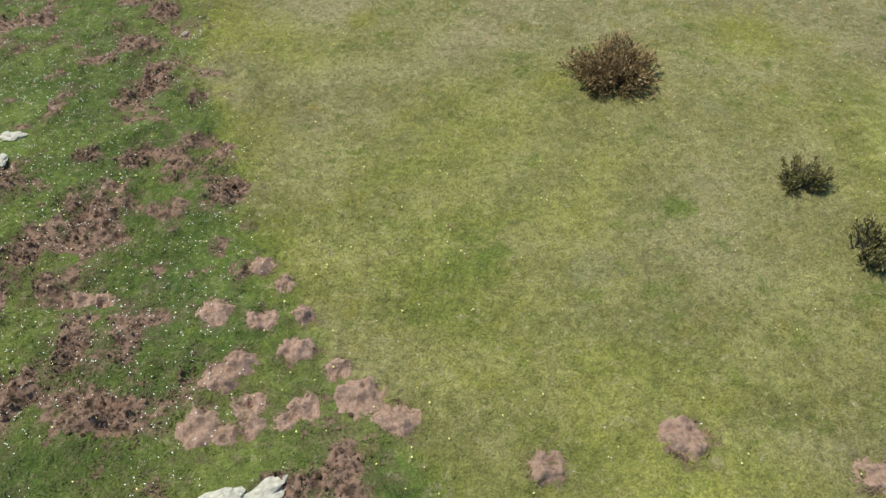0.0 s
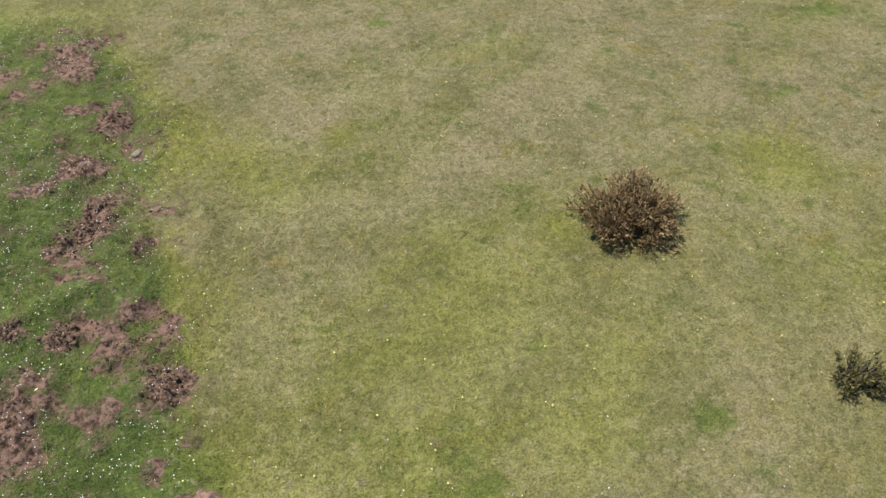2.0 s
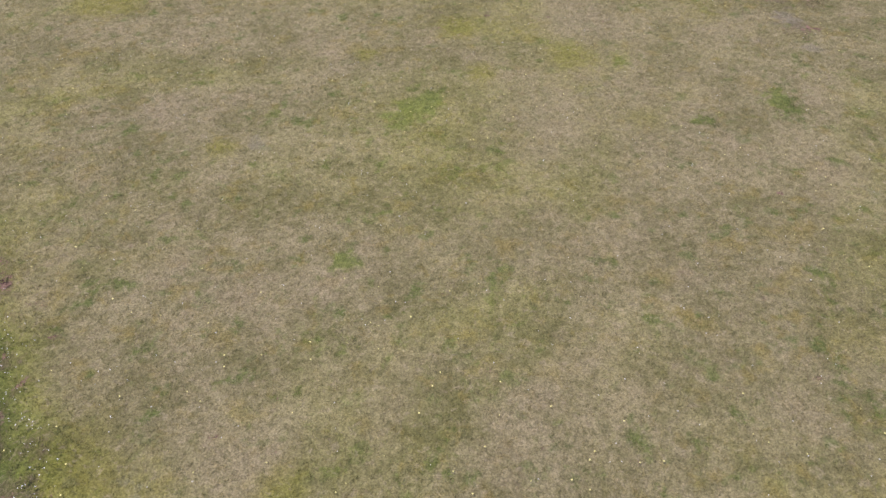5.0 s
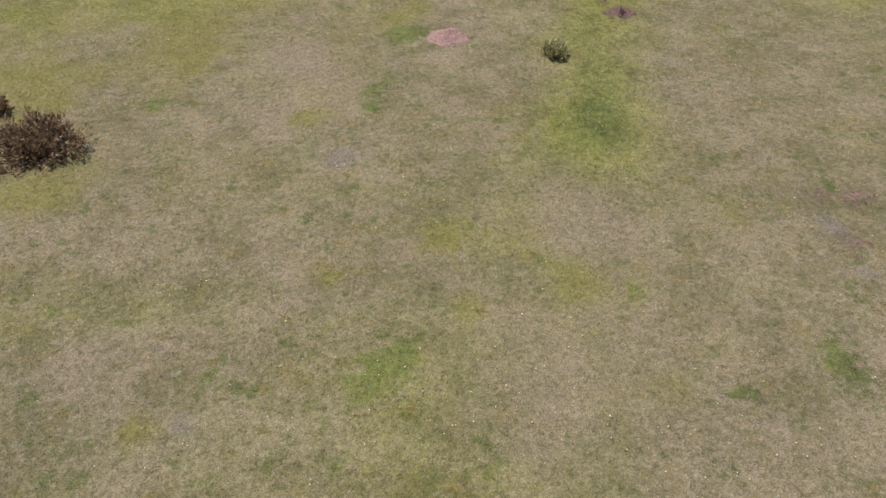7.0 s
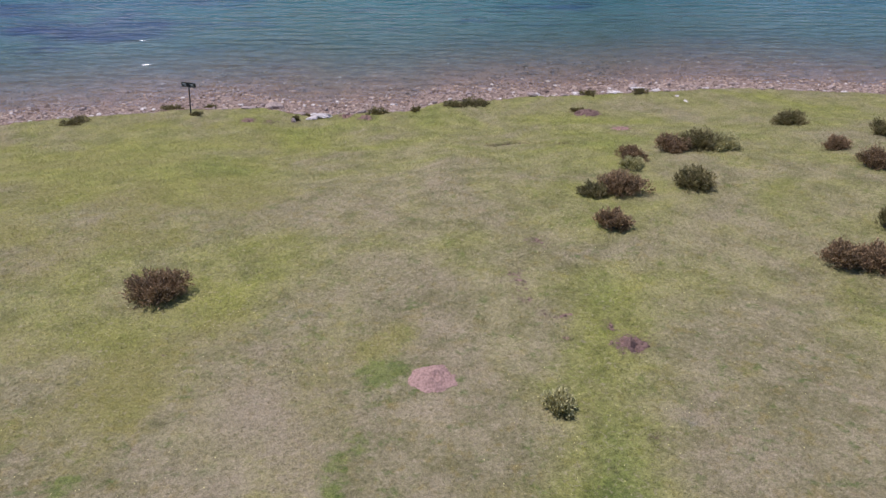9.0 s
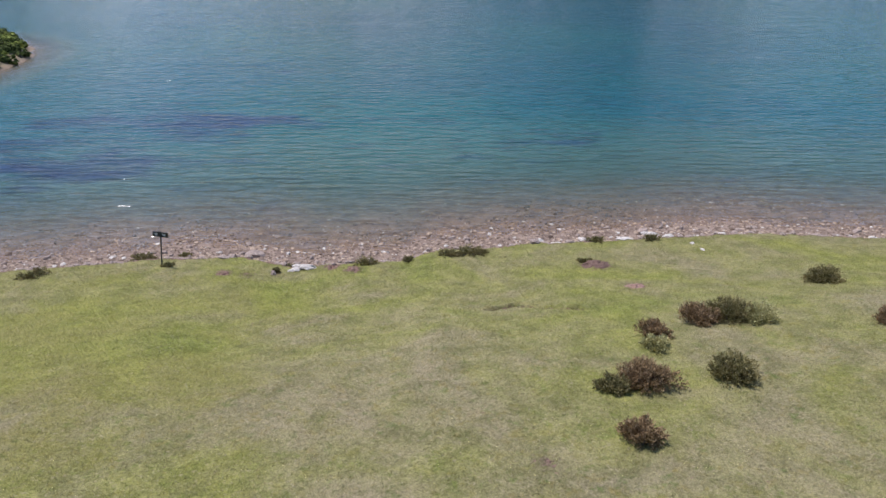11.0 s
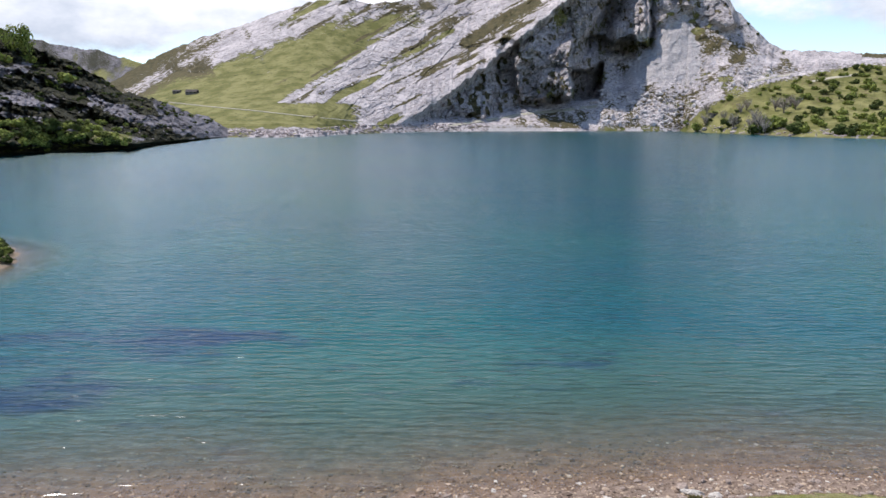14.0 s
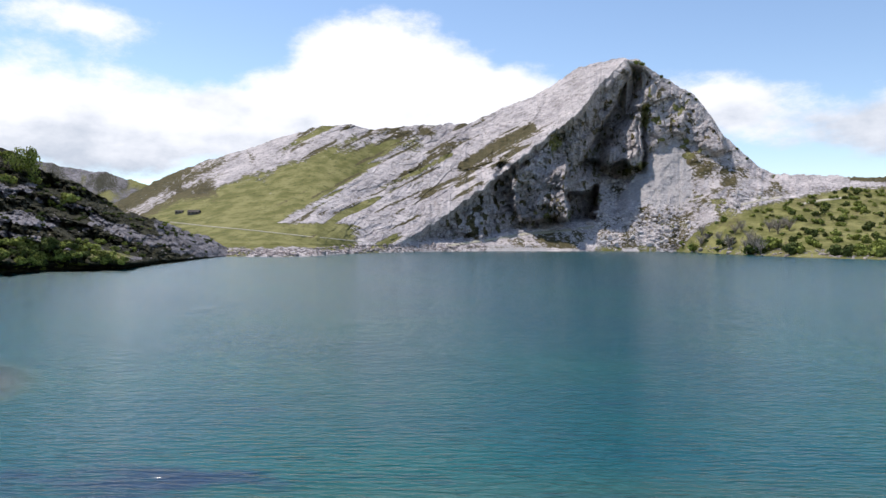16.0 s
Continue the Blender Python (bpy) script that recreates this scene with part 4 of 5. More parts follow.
def skin(name, material, point, low_e, high_e, a0, a1, cols, rows, label, category, ragged=1.0):
    """A slope over a span of bearings, from foot to crest, with a back that falls away."""
    a = np.concatenate([np.linspace(a0, min(a1, 0.62), cols - 40), np.linspace(min(a1, 0.62), a1 + 0.001, 41)[1:]])
    h = np.linspace(0, 1, rows)[:, None]
    lo, hi = low_e(a), high_e(a)
    jag = ragged * 0.0022 * fbm(a * 70, 0 * a, 91, 4) + 0.0012 * fbm(a * 260, 0 * a, 93, 2)
    e = lo + (hi + jag - lo) * h
    aa = np.broadcast_to(a, e.shape)
    p, colours = point(aa, e, True)
    back = p[-1:].copy()
    outs, cols_out = [p], [colours]
    for drop, shift in ((0.7, 12), (0.35, 45), (0.0, 110)):
        b = back.copy()
        b[..., 1] += shift
        b[..., 2] = b[..., 2] * drop - (4 if drop == 0 else 0)
        outs.append(b), cols_out.append(colours[-1:])
    p, colours = np.concatenate(outs), np.concatenate(cols_out)
    faces = grid_faces(p.shape[0], cols)
    me = mesh_of(name, p.reshape(-1, 3), faces, material, None, False, colours.reshape(-1, 4))
    me.polygons.foreach_set("use_smooth", colours.reshape(-1, 4)[faces[:, 0], 0] > 0.45)  # turf lies smooth, rock breaks sharp
    return tagged(new(name, me), label, category, kind="structure")


HILL_A = (-1.0008, -0.7684, -0.66, -0.6135, -0.5825, -0.5507, -0.5081, -0.4733, -0.4454, -0.4036, -0.361, -0.3153, -0.2998)
HILL_E = (0.206, 0.1634, 0.1286, 0.1146, 0.1007, 0.0821, 0.0674, 0.0465, 0.0294, 0.0186, 0.0046, -0.0108, -0.0256)
HILL_D = (430, 440, 440, 440, 445, 450, 455, 465, 480, 505, 530, 555, 560)
HILL_FOOT = (225, 262, 285, 297, 305, 314, 325, 335, 345, 390, 445, 515, 534)


# pale limestone ledges of the hill: bearings and heights along each, and half its width
LEDGES = ((((-0.90, -0.004), (-0.620, -0.0005), (-0.545, -0.0185), (-0.498, -0.025), (-0.425, -0.038)), 0.006),
          (((-0.80, 0.022), (-0.625, 0.014), (-0.590, 0.018), (-0.540, 0.010)), 0.010),
          (((-0.488, 0.017), (-0.455, 0.004), (-0.410, -0.012), (-0.360, -0.022), (-0.310, -0.030)), 0.0095),
          (((-0.80, 0.075), (-0.64, 0.062), (-0.60, 0.055), (-0.57, 0.062)), 0.009),
          (((-0.56, 0.046), (-0.52, 0.040), (-0.49, 0.030)), 0.004),
          (((-0.395, 0.008), (-0.36, -0.002), (-0.318, -0.018)), 0.005))


def hill_point(a, e, with_cover=False):
    a, e = np.asarray(a, float), np.asarray(e, float)
    foot, crest, cd = np.interp(a, HILL_A, HILL_FOOT), np.interp(a, HILL_A, HILL_E), np.interp(a, HILL_A, HILL_D)
    start = -17.6 / foot
    h = np.clip((e - start) / np.maximum(crest - start, 1e-4), 0, 1.1)
    d = foot + (cd - foot) * (0.55 * h + 0.45 * h ** 2)
    bed = e + 0.30 * a + 0.012 * fbm(a * 12, e * 12, 101, 3)
    wall = smooth(0.03, 0.10, h) * np.clip((cd - foot) / 120, 0.12, 1)
    d = d - wall * (32 * ridged(bed * 20, a * 4, 103, 2) + 9 * blocks(bed * 70, a * 26, 105) + 6 * blocks(bed * 170, a * 90, 106) + 3 * fbm(a * 90, e * 90, 107, 3) + 5 * blocks(a * 110 + 1.5 * fbm(a * 60, e * 60, 108, 2), e * 190, 109) + 4 * fbm(a * 200, e * 260, 110, 3))
    p = np.stack([LOOKOUT[0] + a * d, LOOKOUT[1] + d, LOOKOUT[2] + e * d], -1)
    if not with_cover:
        return p
    n1, n2 = fbm(a * 40, e * 60, 111, 4), ridged(bed * 20 + 0.2, a * 4, 103, 2)
    green = np.maximum(smooth(-0.4121, -0.4586, a) * smooth(-0.0186, -0.0279, e + 0.008 * n1), 0.7 * smooth(0.15, 0.5, n1) * smooth(0.0666, 0.0899, -e * -1))
    fine = fbm(a * 120 + 3 * e, e * 200, 113, 3)
    wa, we = a + 0.004 * n1, e + 0.006 * fbm(a * 50, e * 50, 115, 3) + 0.003 * fine
    rock = np.zeros_like(a)
    for line, half in LEDGES:
        rock = np.maximum(rock, np.exp(-(near_line(wa, we, line) / half) ** 2))
    rock = np.maximum(rock, smooth(-0.405, -0.385, a) * smooth(-0.012, 0.0, we - crest + 0.016))
    rock = rock + 0.45 * fine + 0.3 * n1
    heath = np.maximum(1.05 * smooth(0.62, 0.34, rock), 0.4 * smooth(0.9, 0.99, h + 0.06 * n1) * smooth(-0.4, -0.43, a))
    green = np.maximum(green, 0.75 * smooth(0.1, 0.4, fine + n1) * smooth(0.7, 0.9, h) * smooth(0.5, 0.3, rock))
    return p, np.stack([green, heath, 0 * a, 0 * a], -1)


def far_point(a, e, with_cover=False):
    a, e = np.asarray(a, float), np.asarray(e, float)
    d = 1700 + 9000 * np.clip(e, -0.01, 1) - 60 * ridged(a * 25, e * 25, 121, 4) - 25 * fbm(a * 90, e * 90, 122, 3)
    p = np.stack([LOOKOUT[0] + a * d, LOOKOUT[1] + d, LOOKOUT[2] + e * d], -1)
    n = fbm(a * 60, e * 60, 123, 4)
    return (p, np.stack([0.42 + 0.5 * n, 0.38 + 0.6 * fbm(a * 45, e * 45, 125, 3), 0 * a, 0 * a], -1)) if with_cover else p


make_land()
make_lake()
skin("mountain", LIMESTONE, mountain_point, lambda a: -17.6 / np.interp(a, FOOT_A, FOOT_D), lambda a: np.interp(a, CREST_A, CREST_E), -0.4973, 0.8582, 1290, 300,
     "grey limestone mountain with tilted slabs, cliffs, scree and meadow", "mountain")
skin("hill", SHADED_LIMESTONE, hill_point, lambda a: -17.6 / np.interp(a, HILL_A, HILL_FOOT), lambda a: np.interp(a, HILL_A, HILL_E), -0.9853, -0.3005, 560, 190,
     "banded limestone hill falling to the lake, its shade put into the colours", "hill", 1.6)
skin("far_hill", SHADED_LIMESTONE, far_point, lambda a: 0 * a - 0.009, lambda a: np.interp(a, (-0.66, -0.567, -0.5128, -0.4663, -0.4276, -0.4082, -0.3579), (0.1286, 0.0991, 0.0868, 0.0806, 0.0697, 0.0643, 0.0341)), -0.66, -0.3579, 140, 40,
     "distant hazy heath and limestone hills", "hill")


# ---- the things on the near shore ----
def bush_meshes(seed, w, h, sprigs, leaf, size):
    """Stems and sprigs of a heath bush w wide and h high: uneven clumps of upright shoots, with gaps between them."""
    rs = np.random.RandomState(seed)
    clumps = 5 + int(4 * w)
    turn = np.arange(clumps) * 2.4 + rs.uniform(0, 6) + rs.normal(0, 0.25, clumps)
    rho = 0.37 * np.sqrt((np.arange(clumps) + 0.3) / clumps) * rs.uniform(0.85, 1.1, clumps)
    mid = np.stack([w * rho * np.cos(turn), 0.88 * w * rho * np.sin(turn)], -1)
    wide = w * rs.uniform(0.13, 0.24, clumps)
    tall = h * rs.uniform(0.62, 1.05, clumps) * (1 - 1.6 * rho ** 2)
    shoots = max(60, int(sprigs / 18))
    k = rs.randint(0, clumps, shoots)
    q, ang = np.sqrt(rs.uniform(0, 1, shoots)), rs.uniform(0, math.tau, shoots)
    q = q * (0.75 + 0.5 * vnoise(np.cos(ang) * 2.1 + k * 5.0, np.sin(ang) * 2.1, seed))
    tip = np.stack([mid[k, 0] + wide[k] * q * np.cos(ang), mid[k, 1] + wide[k] * q * np.sin(ang), tall[k] * (1.0 - 0.5 * q ** 2) * rs.uniform(0.72, 1.08, shoots)], -1)
    foot = tip * np.array([0.46, 0.46, 0]) + rs.normal(0, 0.02, (shoots, 3)) * np.array([1, 1, 0])
    bend = rs.normal(0, 0.035, (shoots, 3)) * w
    bm = bmesh.new()
    for n in range(0, shoots, max(1, shoots // 60)):
        half = foot[n] * 0.5 + tip[n] * 0.5 + bend[n] * 0.5
        limb(bm, (0, 0, -0.07), foot[n] - (0, 0, 0.04), 0.014, 0.014, 4)
        limb(bm, foot[n] - (0, 0, 0.04), half, 0.014, 0.009, 5)
        limb(bm, half, tip[n], 0.009, 0.003, 4)
    stems = from_bm("stems", bm, BARK)
    k = rs.randint(0, shoots, sprigs)
    s = (0.30 + 0.70 * rs.uniform(0, 1, sprigs) ** 0.62)[:, None]
    c = foot[k] * (1 - s) + tip[k] * s + bend[k] * 2 * s * (1 - s) + rs.normal(0, 0.34 * size, (sprigs, 3))
    c[:, 2] = np.maximum(c[:, 2], 0.015)
    up = (tip[k] - foot[k]) / np.linalg.norm(tip[k] - foot[k], axis=1)[:, None] + rs.normal(0, 0.5, (sprigs, 3)) + np.array([0, 0, 0.3])
    up /= np.linalg.norm(up, axis=1)[:, None]
    side = np.cross(up, rs.normal(size=(sprigs, 3)))
    side /= np.linalg.norm(side, axis=1)[:, None]
    long = size * rs.uniform(0.6, 1.5, sprigs)[:, None]
    wide = long * rs.uniform(0.10, 0.20, sprigs)[:, None]
    v = np.stack([c - side * wide * 0.5, c + up * long * 0.55 - side * wide, c + up * long, c + up * long * 0.45 + side * wide], 1).reshape(-1, 3)
    return stems, mesh_of("foliage", v, np.arange(sprigs * 4).reshape(-1, 4), leaf, {"tip": np.repeat(s[:, 0] ** 4 * rs.uniform(0.2, 1, sprigs), 4)})


def bush(x, y, w, h, seed, sprigs, leaf, label, size=0.085, name="heath_bush"):
    ob = tagged(new(name), label, "bush", "heath bushes on the pasture")
    ob.location = (x, y, gz(x, y) - 0.02)
    stems, leaves = bush_meshes(seed, w, h, sprigs, leaf, size)
    part("woody_base", stems, ob, "thin woody branches")
    part("foliage", leaves, ob)
    return ob


BROWN, OLIVE, PALE = "brown heather bush with dense upright sprigs on turf", "dark olive gorse bush rooted in short turf", "pale yellowish low gorse bush on turf"
# The second tuft, at (-6.95, 52.15), is added to make a hollow look dark.
for k, (x, y, w, h, kind) in enumerate(((8.2, 52.95, 0.9, 0.16, 1), (-6.95, 52.15, 0.35, 0.2, 1), (2.46, 8.06, 1.5, 0.62, 0), (4.35, 5.75, 0.8, 0.42, 1), (4.75, 4.6, 0.85, 0.5, 1), (-7.3, 22.3, 2.2, 0.62, 0), (-9.02, 23.8, 0.86, 0.42, 0), (-6.52, 31.1, 1.9, 0.79, 0), (6.1, 34.79, 1.3, 0.7, 0), (6.9, 37.62, 1.9, 0.84, 0), (6.0, 37.34, 1.1, 0.53, 1), (9.56, 38.0, 1.8, 0.79, 1), (8.2, 41.3, 1.35, 0.69, 0), (7.9, 40.14, 1.1, 0.48, 2), (10.2, 42.67, 1.7, 0.79, 0), (11.3, 42.84, 2.0, 0.88, 1), (12.2, 42.53, 1.5, 0.7, 2), (17.7, 48.62, 1.9, 0.7, 1), (16.36, 41.98, 1.25, 0.53, 0), (16.6, 39.63, 1.5, 0.84, 0), (19.8, 44.55, 1.6, 0.88, 1), (11.8, 32.2, 1.3, 0.84, 0), (12.7, 32.0, 1.5, 0.88, 0), (13.7, 31.7, 1.2, 0.79, 0), (14.3, 34.44, 1.1, 0.79, 1), (3.21, 26.1, 0.72, 0.3825, 2))):
    leaf, label = ((HEATHER, BROWN), (GORSE, OLIVE), (PALE_GORSE, PALE))[kind]
    bush(x, y, w, h, 300 + k, (int(2200 + 13000 * w * h) if kind == 0 else 1900) if y < 12 else int(2000 + 5200 * w * h), leaf, label, 0.05 if y < 12 else 0.075)
# Tuft at (-12.45, 52.75) is added for the dark shadow at the sign's foot.
for k, (x, y, w, h) in enumerate(((-14.44, 54.6, 1.3, 0.35), (-12.4, 55.1, 0.6, 0.27), (1.4, 54.3, 1.2, 0.35), (2.5, 54.4, 1.4, 0.5), (3.1, 54.6, 0.7, 0.45), (12.41, 56.5, 0.9, 0.47), (-2.73, 53.4, 1.1, 0.24), (-18.59, 51.6, 1.35, 0.35), (9.4, 56.3, 0.9, 0.3), (-12.45, 52.75, 0.5, 0.16), (-6.6, 53.4, 0.5, 0.25), (-0.6, 53.7, 0.5, 0.3))):
    bush(x, y, 1.25 * w, 0.72 * h, 400 + k, int(500 + 700 * w), GORSE, "low dark clump of heath at the edge of the shore", 0.09, "shore_clump")


def mound(x, y, r, seed, heap=1.0, material=SOIL):
    """Loose soil heaped low, with a ragged edge that runs out into the turf."""
    n = 34
    u = np.linspace(-1.5, 1.5, n)
    gx, gy = np.meshgrid(u, u)
    gx, gy = gx * r, gy * r
    rho = np.hypot(gx * 0.88, gy) / r
    h = heap * (0.30 * r * (1 - rho ** 1.6) + 0.17 * r * fbm(gx / r * 1.3 + seed * 3.7, gy / r * 1.3, 201, 3)) + 0.012 * fbm(gx * 26, gy * 26 + seed, 203, 3)
    z = height(gx + x, gy + y) + np.maximum(h, -0.05) - gz(x, y)
    me = mesh_of("soil_mound", np.stack([gx, gy, z], -1).reshape(-1, 3), grid_faces(n, n), material, None, True)
    ob = tagged(new("soil_mound", me), "crumbly reddish-brown heap of molehill soil on turf", "molehill", "molehills on the pasture")
    ob.location = (x, y, gz(x, y))


for k, (x, y, r) in enumerate(MOUNDS):
    mound(x, y, r, k)
for k, (x, y, r) in enumerate(((0.75, 27.2, 0.46), (5.18, 28.45, 0.28), (8.58, 52.3, 0.55), (9.57, 48.7, 0.36))):
    mound(x, y, r, 60 + k, 0.8, DARK_SOIL if k in (1, 2) else SOIL)


def stone(x, y, r, mesh, label, name="stone", sx=1.0, sy=1.0, sz=1.0, turn=0.0, sink=0.3, category="stone", group=""):
    ob = tagged(new(name, mesh), label, category, group)
    ob.location = (x, y, gz(x, y) + r * sz * (0.5 - sink))
    ob.rotation_euler, ob.scale = (0.1 * math.sin(turn), 0.1 * math.cos(turn * 1.7), turn), (r * sx, r * sy, r * sz)
    return ob


pale_rocks = [rock_mesh("pale_rock", 20 + k, WHITE_STONE, 0.6, 3, 0.75) for k in range(3)]
grey_rocks = [rock_mesh("grey_rock", 30 + k, STONE, 0.62, 2) for k in range(7)]
PALE_ROCK = "pale limestone block half sunk in the turf"
for x, y, r, sx, sy, sz, turn in ((-1.60, 1.98, 0.26, 0.95, 0.6, 0.42, 0.45), (-1.98, 1.84, 0.22, 1.0, 0.6, 0.42, 0.5), (-1.78, 1.72, 0.22, 1.3, 0.7, 0.5, 0.1), (-5.81, 6.9, 0.13, 1.2, 0.7, 0.6, 0.3), (-5.95, 6.95, 0.07, 1, 1, 0.6, 1), (-5.69, 6.35, 0.09, 0.8, 1.3, 0.6, 0.2),
                                  (-5.6, 52.8, 0.5, 1.2, 0.5, 0.5, 0.1), (-5.0, 53.4, 0.24, 1.2, 0.6, 0.6, 0.5), (-6.1, 52.6, 0.34, 1.1, 0.6, 0.5, 0.8), (12.9, 57.9, 0.42, 1.3, 0.6, 0.7, -0.2), (13.8, 57.7, 0.34, 1.2, 0.8, 0.6, 0.6),
                                  (10.9, 56.6, 0.32, 1.6, 0.7, 0.5, 0.1), (14.6, 54.6, 0.14, 0.8, 1.6, 0.3, 0.2), (14.4, 55.8, 0.14, 1, 1, 0.4, 0.9), (16.8, 57.9, 0.3, 1.3, 0.8, 0.7, 0.3)):
    stone(x, y, r, pale_rocks[int(abs(x) * 7) % 3], PALE_ROCK, "pale_rock", sx, sy, sz, turn, 0.25)
stone(-4.17, 9.62, 0.085, grey_rocks[3], "small flat grey stone in the turf", "stone", 1.2, 0.9, 0.6, 0.5)
stone(-8.8, 55.2, 0.50, grey_rocks[0], "flat grey-pink boulder on the shingle", "boulder", 1.2, 0.7, 0.9, 0.2)
stone(12.55, 58.6, 0.42, grey_rocks[1], "dark wet boulder at the edge of the lake", "boulder", 1.1, 0.7, 0.9, 1.2)
# Stone added in place of an unclear dark hooked shape.
stone(-7.05, 51.9, 0.24, grey_rocks[2], "dark stone added for an unclear dark hollow in the turf", "boulder", 0.8, 0.8, 1.0, 0.7)

rnd = random.Random(4)
for k in range(60):
    x = rnd.uniform(-20, 22)
    stone(x, float(shore_edge(x)) + rnd.uniform(-0.15, 0.3), rnd.choice((0.12, 0.16, 0.2, 0.3)), grey_rocks[k % 7], "brown stone in the worn edge of the turf", "bank_stone", rnd.uniform(0.9, 1.6), rnd.uniform(0.6, 1.0), rnd.uniform(0.6, 1.0), rnd.uniform(-0.4, 0.4), group="stones in the turf's edge")
rnd = random.Random(5)
for k in range(230):
    x = rnd.uniform(-26, 30)
    s = min(1, max(0, rnd.gauss(0.22, 0.28)))
    y = float(shore_edge(x)) + 0.15 + 4.2 * abs(s)
    r = rnd.choice((0.10, 0.12, 0.14, 0.17, 0.22)) * (1.3 if s < 0.1 else 1.0)
    pale = rnd.random() < 0.07
    stone(x, y, r, (pale_rocks if pale else grey_rocks)[k % (3 if pale else 7)], "pale angular shore stone on the shingle" if pale else "grey-brown rounded shore stone on the shingle", "shore_stone", rnd.uniform(0.8, 1.5), rnd.uniform(0.7, 1.1), rnd.uniform(0.7, 1.1), rnd.uniform(0, 6.2), group="stones along the shore")


def scatter_stones(name, pts, sizes, material, label, seed, kinds=5, level=1):
    """Many small stones in one mesh."""
    rs = np.random.RandomState(seed)
    base = []
    for k in range(kinds):
        me = rock_mesh("tmp", seed * 10 + k, material, 0.6, level)
        v = np.zeros(len(me.vertices) * 3, np.float32)
        me.vertices.foreach_get("co", v)
        f = np.array([p.vertices[:] for p in me.polygons], np.int32)
        base.append((v.reshape(-1, 3), f))
        bpy.data.meshes.remove(me)
    vs, fs, n = [], [], 0
    for p, r in zip(pts, sizes):
        v, f = base[rs.randint(kinds)]
        t = rs.uniform(0, math.tau)
        c, s = math.cos(t), math.sin(t)
        q = v * np.array([rs.uniform(0.8, 1.4), rs.uniform(0.7, 1.1), rs.uniform(0.7, 1.2)]) * r
        q = np.stack([q[:, 0] * c - q[:, 1] * s, q[:, 0] * s + q[:, 1] * c, q[:, 2]], -1) + p
        vs.append(q), fs.append(f + n)
        n += len(v)
    return tagged(new(name, mesh_of(name, np.concatenate(vs), np.concatenate(fs), material)), label, "stones", kind="stuff")


rs = np.random.RandomState(8)
N = 9500
px = rs.uniform(-30, 32, N)
py = shore_edge(px) + 0.2 + 9.0 * rs.beta(1.1, 2.4, N)
scatter_stones("shingle", np.stack([px, py, height(px, py) + 0.01], -1), rs.gamma(3.0, 0.018, N) + 0.02, PEBBLES, "mixed grey and brown pebbles of the lake shore", 9, level=0 + 1)


rs = np.random.RandomState(14)
N = 5000
k = rs.randint(0, len(ROUGH), N)
spot = np.array(ROUGH)[k]
px, py = spot[:, 0] + rs.normal(0, 0.62, N) * spot[:, 2], spot[:, 1] + rs.normal(0, 0.62, N) * spot[:, 2]
ok = cover(px, py)[0] + 0.4 * fbm(px * 4, py * 4, 55, 3) > 0.46
px, py = px[ok], py[ok]
scatter_stones("clods", np.stack([px, py, height(px, py) + 0.01], -1), rs.gamma(1.5, 0.005, len(px)) + 0.006, ROOTED, "crumbled clods of rooted-up brown soil", 15)


def sign_post(x, y):
    ob = tagged(new("sign_post"), "dark metal post with two small notice plates on turf", "sign")
    ob.location, ob.rotation_euler = (x, y, gz(x, y)), (0, radians(7), 0)
    bm = bmesh.new()
    limb(bm, (0, 0, -0.1), (0, 0, 1.84), 0.035, 0.035, 10)
    part("post", from_bm("post", bm, DARK_METAL), ob)
    for dx in (-0.19, 0.19):
        bm = bmesh.new()
        box(bm, dx, -0.05, 1.70, 0.35, 0.03, 0.26, 0.008)
        plate = part("plate", from_bm("plate", bm, DARK_METAL), ob, "dark framed notice plate")
        bm = bmesh.new()
        for k in range(2):
            box(bm, dx + (0.0 if k else -0.03), -0.068, 1.74 - 0.07 * k, 0.19 - 0.05 * (k % 2), 0.004, 0.036)
        part("lettering", from_bm("lettering", bm, SIGN_WHITE), plate, "pale bars of lettering")
    bm = bmesh.new()
    box(bm, 0, -0.03, 1.70, 0.76, 0.02, 0.05, 0.004)
    part("bracket", from_bm("bracket", bm, DARK_METAL), ob)


sign_post(-12.82, 52.9)

